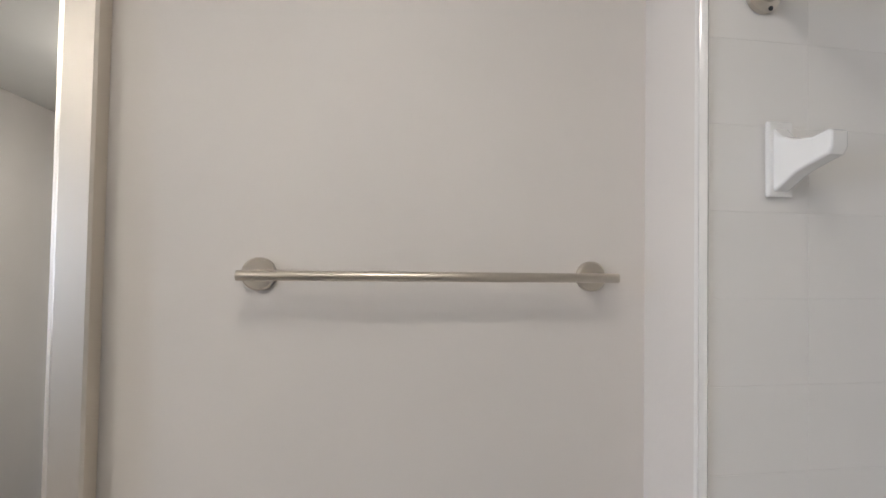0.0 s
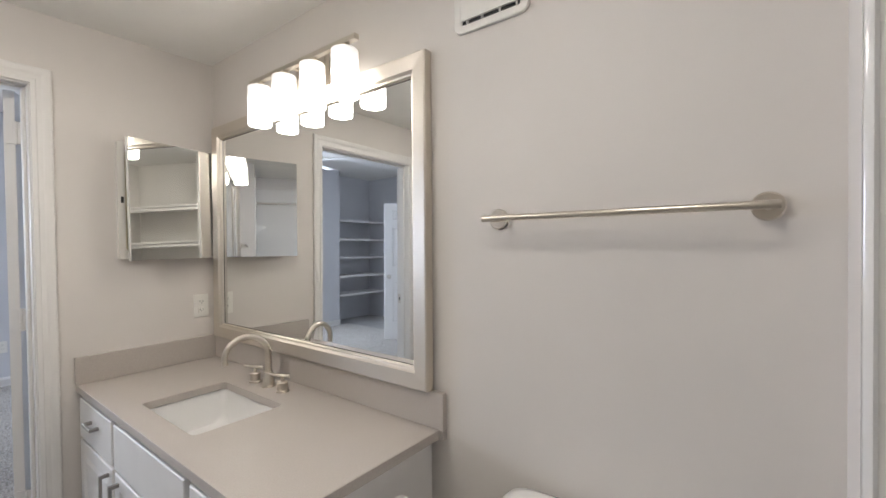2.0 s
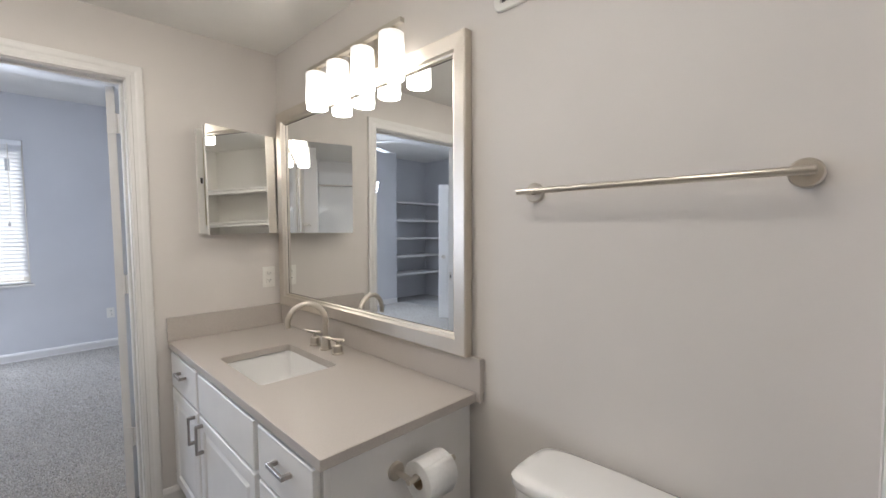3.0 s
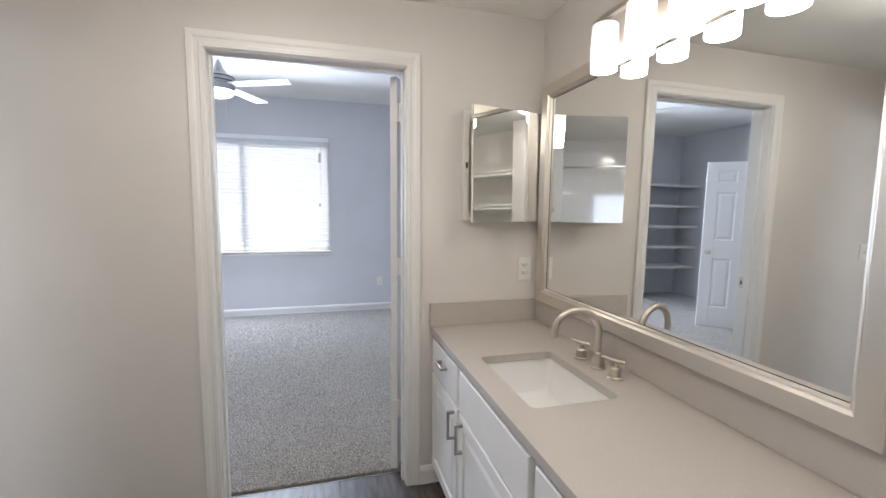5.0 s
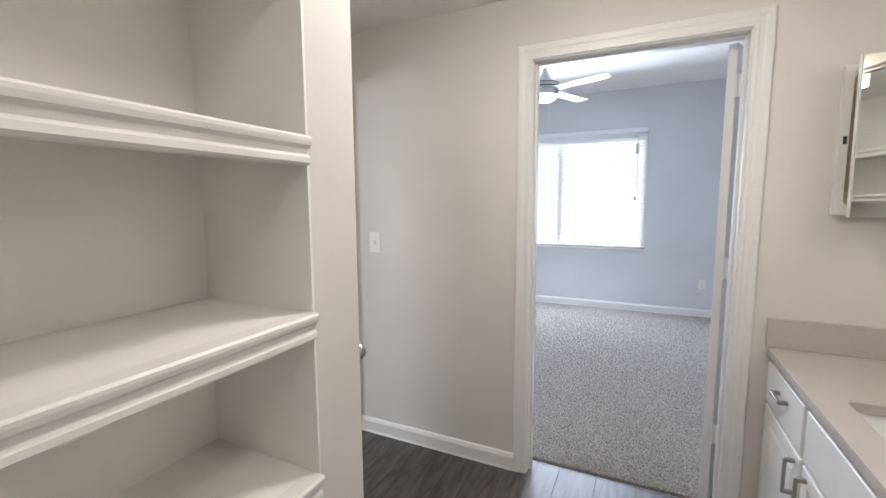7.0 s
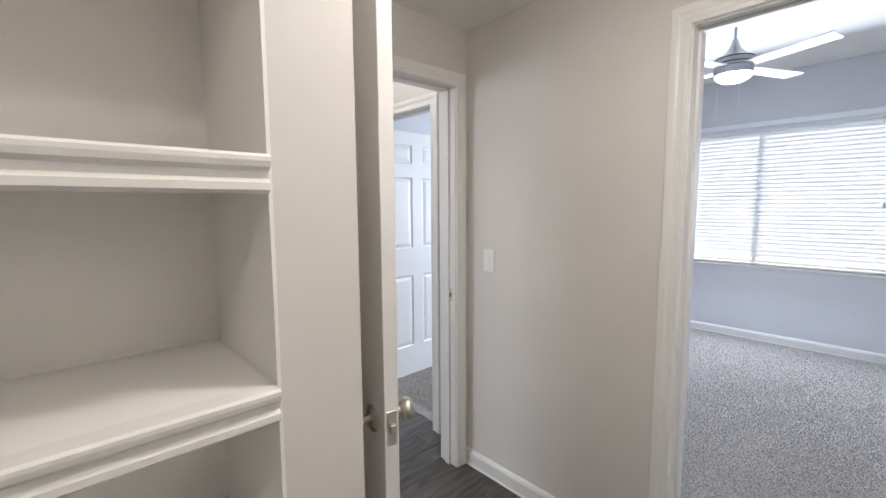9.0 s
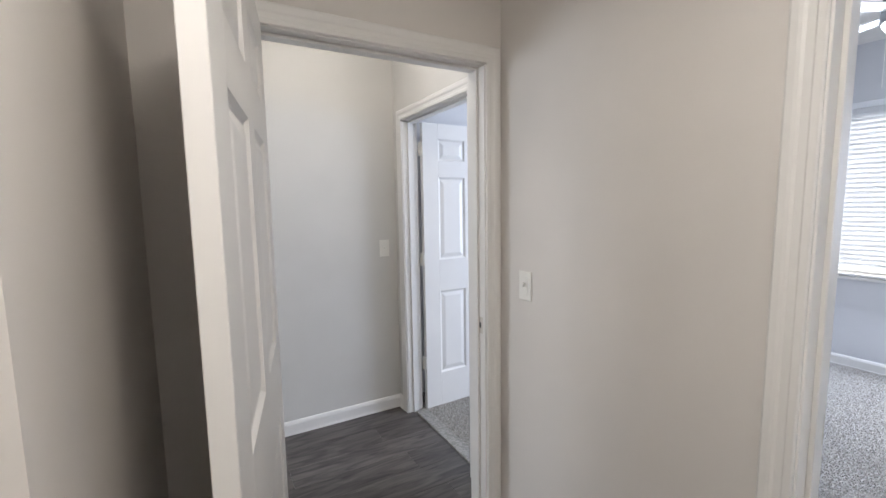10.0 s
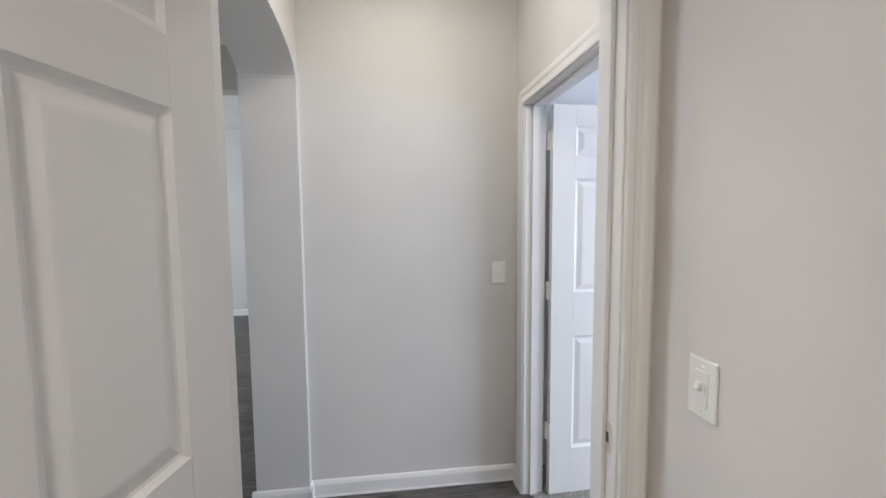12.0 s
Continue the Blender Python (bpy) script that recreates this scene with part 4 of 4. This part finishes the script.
rod = tagged(new("shower_rod"), label="brushed nickel shower curtain rod between the tiled walls", category="shower rod")
rx, rz = 0.474, 1.925
part("rail", tube([(rx, P + 0.004, rz), (rx, TY - 0.004, rz)], 0.0125, 18), "nickel", rod, smooth=True)
for y, s in ((TY - 0.0005, 90), (P - 0.0005, -90)):
    part("flange", lathe([(0, 0.022), (0.016, 0.022), (0.018, 0.012), (0.030, 0.006), (0.031, 0.0)], 30, m=pose(rx, y, rz, s)), "nickel", rod, smooth=True)
    part("screw", lathe([(0, 0.002), (0.004, 0.001), (0.005, 0)], 12, m=pose(rx + 0.008, y - 0.008 * (1 if s > 0 else -1), rz - 0.024, s)), "dark", rod)

dish = tagged(new("ceramic_bracket"), label="glazed white ceramic towel bar bracket on the tiled wall", category="bracket")
out = [(0.0, 1.709), (-0.006, 1.706), (-0.020, 1.688), (-0.045, 1.676), (-0.070, 1.673), (-0.094, 1.678), (-0.099, 1.674), (-0.099, 1.652), (-0.094, 1.642), (-0.070, 1.634), (-0.045, 1.625), (-0.025, 1.612), (-0.010, 1.602), (0.0, 1.599)]
part("foot", box(0.478, 0.524, TY - 0.009, TY - 0.0005, 1.592, 1.716, 0.004, 3), "porcelain", dish)
b = prism([(TY - 0.0005 + u, v) for u, v in out], "x", 0.487, 0.515)
d = part("bracket", b, "porcelain", dish, smooth=True)
bev = d.modifiers.new("ease", "BEVEL")
bev.width, bev.segments, bev.limit_method, bev.angle_limit = 0.006, 3, "ANGLE", radians(60)


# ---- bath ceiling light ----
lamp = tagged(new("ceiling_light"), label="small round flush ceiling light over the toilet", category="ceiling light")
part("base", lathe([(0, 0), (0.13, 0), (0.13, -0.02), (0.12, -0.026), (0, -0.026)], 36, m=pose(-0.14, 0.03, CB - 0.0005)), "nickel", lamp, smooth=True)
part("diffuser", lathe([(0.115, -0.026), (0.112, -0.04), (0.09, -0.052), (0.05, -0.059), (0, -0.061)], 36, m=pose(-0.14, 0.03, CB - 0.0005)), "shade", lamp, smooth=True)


# Unseen fixture added to house the fill lamps by the doorways.
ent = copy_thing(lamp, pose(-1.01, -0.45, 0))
ent["label"] = "small round flush ceiling light added unseen near the doorways as fill"
# Matching fixture for the hall fill, likewise an unseen addition.
copy_thing(lamp, pose(-1.41, -2.48, CR - CB))["label"] = "small round flush ceiling light added unseen in the hall as fill"


# ---- bedroom window and blind ----
win = tagged(new("window_bedroom"), label="wide white window with a lowered white horizontal blind", category="window", kind="structure")
gx = BX - 0.085
b = bmesh.new()
for y0, y1, z0, z1 in ((WY0, WY0 + 0.05, WZ0, WZ1), (WY1 - 0.05, WY1, WZ0, WZ1), (WY0 + 0.05, WY1 - 0.05, WZ0, WZ0 + 0.05), (WY0 + 0.05, WY1 - 0.05, WZ1 - 0.05, WZ1), ((WY0 + WY1) / 2 - 0.012, (WY0 + WY1) / 2 + 0.012, WZ0 + 0.05, WZ1 - 0.05)):
    box(gx - 0.03, gx + 0.03, y0, y1, z0, z1, 0.003, 1, bm=b)
part("window_frame", b, "plate", win)
for y0, y1 in ((WY0 + 0.05, (WY0 + WY1) / 2 - 0.03), ((WY0 + WY1) / 2 + 0.03, WY1 - 0.05)):
    g = part("pane", box(gx - 0.003, gx + 0.003, y0, y1, WZ0 + 0.05, WZ1 - 0.05), "glass", win)
    g.visible_shadow = False
part("window_sill", box(BX - 0.03, BX + 0.03, WY0 - 0.03, WY1 + 0.03, WZ0 - 0.022, WZ0 - 0.0005, 0.004, 2), "trim", win)

blind = tagged(new("window_blind"), label="white horizontal slat blind lowered over the bedroom window", category="blind")
part("headrail", box(BX - 0.035, BX + 0.022, WY0 + 0.005, WY1 - 0.005, WZ1 - 0.055, WZ1 - 0.003, 0.004, 2), "blind", blind)
part("bottom_rail", box(BX - 0.028, BX + 0.018, WY0 + 0.01, WY1 - 0.01, WZ0 + 0.010, WZ0 + 0.028, 0.004, 2), "blind", blind)
slat_mesh = None
pitch = 0.0405
count = int((WZ1 - WZ0 - 0.10) / pitch)
for k in range(count):
    z = WZ1 - 0.075 - k * pitch
    if slat_mesh is None:
        s = bmesh.new()
        cols = []
        for i in range(5):
            u = i / 4 - 0.5
            cols.append([s.verts.new((u * 0.052, y, 0.004 * (1 - 4 * u * u) - t)) for t in (0, 0.0025) for y in (WY0 + 0.012, WY1 - 0.012)])
        for a, c in zip(cols, cols[1:]):
            s.faces.new((a[0], a[1], c[1], c[0]))
            s.faces.new((a[2], c[2], c[3], a[3]))
            s.faces.new((a[0], c[0], c[2], a[2]))
            s.faces.new((a[1], a[3], c[3], c[1]))
        s.faces.new((cols[0][0], cols[0][2], cols[0][3], cols[0][1]))
        s.faces.new((cols[-1][0], cols[-1][1], cols[-1][3], cols[-1][2]))
        o = part("slat", s, "slat", blind)
        slat_mesh = o.data
    else:
        o = new("slat", slat_mesh)
        o.parent = blind
    o.location = (BX - 0.004, 0, z)
    o.rotation_euler = (0, radians(-52), 0)
for y in (WY1 - 0.11,):
    part("wand", tube([(BX + 0.028, y, WZ1 - 0.04), (BX + 0.030, y, WZ1 - 0.75)], 0.004, 8), "plate", blind, smooth=True)
for y in (WY1 - 0.18, (WY0 + WY1) / 2, WY0 + 0.18):
    part("ladder_cord", tube([(BX + 0.021, y, WZ1 - 0.05), (BX + 0.021, y, WZ0 + 0.03)], 0.0012, 5), "plate", blind)


# ---- ceiling fan ----
cf = tagged(new("ceiling_fan"), label="brushed nickel ceiling fan with white blades and a lit dome", category="ceiling fan")
fx, fy = -4.00, -1.06
m = pose(fx, fy, 0.12) @ Matrix.Diagonal((0.76, 0.76, 1.0, 1))
part("canopy", lathe([(0.0, CR - 0.001), (0.065, CR - 0.001), (0.060, CR - 0.03), (0.03, CR - 0.055), (0.0, CR - 0.056)], 32, m=pose(fx, fy, 0)), "steel", cf, smooth=True)
part("downrod", tube([(fx, fy, CR - 0.05), (fx, fy, 2.52)], 0.010, 12), "steel", cf, smooth=True)
part("motor", lathe([(0.0, 2.45), (0.024, 2.45), (0.034, 2.42), (0.055, 2.385), (0.10, 2.345), (0.145, 2.325), (0.158, 2.315), (0.158, 2.268), (0.152, 2.264), (0.158, 2.260), (0.158, 2.225), (0.148, 2.215), (0.0, 2.215)], 40, m=m), "steel", cf, "brushed nickel motor housing", smooth=True)
part("dome", lathe([(0.147, 2.2145), (0.146, 2.205), (0.13, 2.186), (0.09, 2.168), (0.04, 2.160), (0.0, 2.158)], 36, m=m), "dome", cf, "lit frosted glass dome", smooth=True)
# Two thin dark rings set round the motor housing.
for z in (2.318, 2.285):
    part("motor_band", lathe([(0.1555, z - 0.004), (0.1595, z - 0.004), (0.1595, z + 0.004), (0.1555, z + 0.004)], 40, m=m), "dark", cf, "dark band round the motor")
for k in range(4):
    mm = pose(fx, fy, 2.385, 0, 0, 66 + 90 * k)
    b = bmesh.new()
    o2 = [(0.08, -0.045), (0.22, -0.055), (0.56, -0.062), (0.62, -0.060), (0.625, -0.055), (0.605, 0.055), (0.595, 0.060), (0.46, 0.060), (0.22, 0.055), (0.08, 0.045)]
    b = prism(o2, "z", -0.003, 0.003)
    bmesh.ops.transform(b, matrix=mm @ Matrix.Rotation(radians(-4), 4, "X"), verts=b.verts)
    part("blade", b, "trim", cf, "white fan blade")
for dx, l in ((-0.07, 0.20), (0.06, 0.12)):
    b = tube([(fx + 0.08, fy + dx, 2.25), (fx + 0.08, fy + dx, 2.22 - l)], 0.0012, 6)
    part("pull_chain", b, "plate", cf)


# ---- bedroom shelves ----
for z in (0.535, 0.87, 1.205, 1.54, 1.875):
    ob = tagged(new("closet_shelf"), label="empty white painted built-in bedroom shelf", category="shelf", group="bedroom shelves")
    part("board", box(BX - 0.428, BX - 0.004, BS + 0.001, SH1 - 0.001, z - 0.02, z), "trim", ob)
    part("edge", box(BX - 0.004, BX + 0.014, BS + 0.001, SH1 - 0.001, z - 0.036, z + 0.001, 0.003, 1), "trim", ob)


part("warning_tag", box(BX + 0.030, BX + 0.0315, -0.325, -0.290, 1.955, 2.075), "steel", blind, "small grey tag")
part("cord_tassel", lathe([(0, 0.02), (0.008, 0.01), (0.011, -0.01), (0.008, -0.02), (0, -0.022)], 12, m=pose(BX + 0.030, -0.315, 1.42)), "steel", blind, smooth=True)
part("pull_cord", tube([(BX + 0.030, -0.315, WZ1 - 0.05), (BX + 0.030, -0.315, 1.43)], 0.0013, 5), "plate", blind)


# ---- carpet pile near the doorways ----
def tufts(name, x0, x1, y0, y1, step, seed):
    """Leaning yarn tufts on the carpet, joined into one mesh."""
    g = np.random.default_rng(seed)
    nx, ny = int((x1 - x0) / step), int((y1 - y0) / step)
    cx = (x0 + (np.arange(nx)[:, None] + 0.5 + g.uniform(-0.45, 0.45, (nx, ny))) * step).ravel()
    cy = (y0 + (np.arange(ny)[None, :] + 0.5 + g.uniform(-0.45, 0.45, (nx, ny))) * step).ravel()
    k = len(cx)
    hgt, lean, ang = g.uniform(0.0065, 0.0105, k), g.uniform(0.001, 0.005, k), g.uniform(0, 6.283, k)
    rad = g.uniform(0.0042, 0.0060, k)
    verts = np.zeros((k, 7, 3))
    for i in range(3):
        a = ang + i * 2.094
        verts[:, i] = np.stack([cx + rad * np.cos(a), cy + rad * np.sin(a), np.full(k, 0.006)], 1)
        verts[:, 3 + i] = np.stack([cx + lean * 0.6 * np.cos(ang) + rad * 0.9 * np.cos(a), cy + lean * 0.6 * np.sin(ang) + rad * 0.9 * np.sin(a), 0.006 + hgt * 0.65], 1)
    verts[:, 6] = np.stack([cx + lean * np.cos(ang), cy + lean * np.sin(ang), 0.006 + hgt], 1)
    base = np.arange(k)[:, None] * 7
    faces = [np.concatenate([base + i, base + (i + 1) % 3, base + 3 + (i + 1) % 3, base + 3 + i], 1) for i in range(3)]
    caps = [np.concatenate([base + 3 + i, base + 3 + (i + 1) % 3, base + 6], 1) for i in range(3)]
    me = bpy.data.meshes.new(name)
    me.from_pydata(verts.reshape(-1, 3).tolist(), [], np.concatenate(faces).tolist() + np.concatenate(caps).tolist())
    me.materials.append(M["yarn"])
    tagged(new(name, me), label="grey-beige speckled twisted carpet pile at the doorway", category="carpet pile", kind="stuff")


tufts("carpet_pile", BX + 0.02, -2.182, -1.74, 1.0, 0.0105, 5)
tufts("carpet_pile", BX + 0.02, -2.262, -3.16, -1.74, 0.0115, 6)

# ---- floor planks, last ----
rng = random.Random(4)
plank_meshes = {}


def plank(x0, x1, y0, y1):
    key = (round(x1 - x0, 3), round(y1 - y0, 3))
    if key not in plank_meshes:
        b = box(-key[0] / 2 + 0.0004, key[0] / 2 - 0.0004, -key[1] / 2 + 0.0004, key[1] / 2 - 0.0004, -0.006, 0.0, 0.0012, 1)
        me = bpy.data.meshes.new("plank")
        b.to_mesh(me)
        b.free()
        me.materials.append(M["plank"])
        plank_meshes[key] = me
    o = new("plank", plank_meshes[key])
    o.location = ((x0 + x1) / 2, (y0 + y1) / 2, 0)
    o.parent = bath_floor


PW, PL = 0.18, 1.22


def lay(x0, x1, y0, y1):
    """Planks along x in rows across y, cut at the limits."""
    r = math.floor(y0 / PW)
    while r * PW < y1:
        a, c = max(r * PW, y0), min((r + 1) * PW, y1)
        off = (r * 0.47) % 1 * PL
        k = math.floor((x0 - off) / PL)
        while k * PL + off < x1:
            u, v = max(k * PL + off, x0), min((k + 1) * PL + off, x1)
            if v - u > 0.01 and c - a > 0.005:
                plank(round(u, 3), round(v, 3), round(a, 3), round(c, 3))
            k += 1
        r += 1


lay(W - 0.121, E0 + 0.03, P, N)
lay(W - 0.09, -0.810, HN, P)
lay(HW - 0.075, 1.6, -7.5, HN)

# ---- wall tiles, last ----
tile_meshes = {}


def tiled(name, label, x0, y0, x1, y1, nx, ny, z0, z1, tw, th, z_first):
    """A field of glazed tiles in straight rows on a grout bed."""
    length = math.hypot(x1 - x0, y1 - y0)
    ux, uy = (x1 - x0) / length, (y1 - y0) / length
    bed = box(0, length, 0.0, 0.006, z0, z1)
    m = Matrix(((ux, nx, 0, x0), (uy, ny, 0, y0), (0, 0, 1, 0), (0, 0, 0, 1)))
    bmesh.ops.transform(bed, matrix=m, verts=bed.verts)
    root = structure(name, bed, "grout", label, "tiled wall")
    n, rows = max(1, round(length / tw)), math.ceil((z1 - z_first) / th)
    w_ = length / n
    for r in range(rows):
        a, c = max(z_first + r * th, z0), min(z_first + (r + 1) * th, z1)
        for k in range(n):
            key = (round(w_, 3), round(c - a, 3))
            if key not in tile_meshes:
                b = box(-key[0] / 2 + 0.0004, key[0] / 2 - 0.0004, 0.0, 0.006, -key[1] / 2 + 0.0004, key[1] / 2 - 0.0004, 0.0005, 1)
                me = bpy.data.meshes.new("tile")
                b.to_mesh(me)
                b.free()
                me.materials.append(M["tile"])
                tile_meshes[key] = me
            o = new("tile", tile_meshes[key])
            o.matrix_world = m @ Matrix.Translation(((k + 0.5) * w_, 0.0006, (a + c) / 2))
            o.parent = root
    return root


tiled("wall_tiles_north", "glossy white tiles with pale grout above the tub", E0, TY + 0.008, E1 + 0.008, TY + 0.008, 0, -1, 0.0, 2.18, 0.20, 0.141, 0.017)
tiled("wall_tiles_east", "glossy white tiles with pale grout above the tub", E1 + 0.008, TY, E1 + 0.008, P, -1, 0, 0.0, 2.18, 0.20, 0.141, 0.017)
tiled("wall_tiles_south", "glossy white tiles with pale grout above the tub", E1 + 0.008, P - 0.008, E0 + 0.02, P - 0.008, 0, 1, 0.0, 2.18, 0.20, 0.141, 0.017)
b = prism([(E0 - 0.0005, N - 0.142), (E0 - 0.0005, TY + 0.001), (E0 + 0.004, TY - 0.004), (E0 + 0.012, TY - 0.006), (E0 + 0.018, TY - 0.001), (E0 + 0.018, N - 0.130)], "z", 0.0, 2.18)
structure("tile_edge_trim", b, "tile", "glossy white bullnose edge beside the tub tiles", "trim", smooth=True)
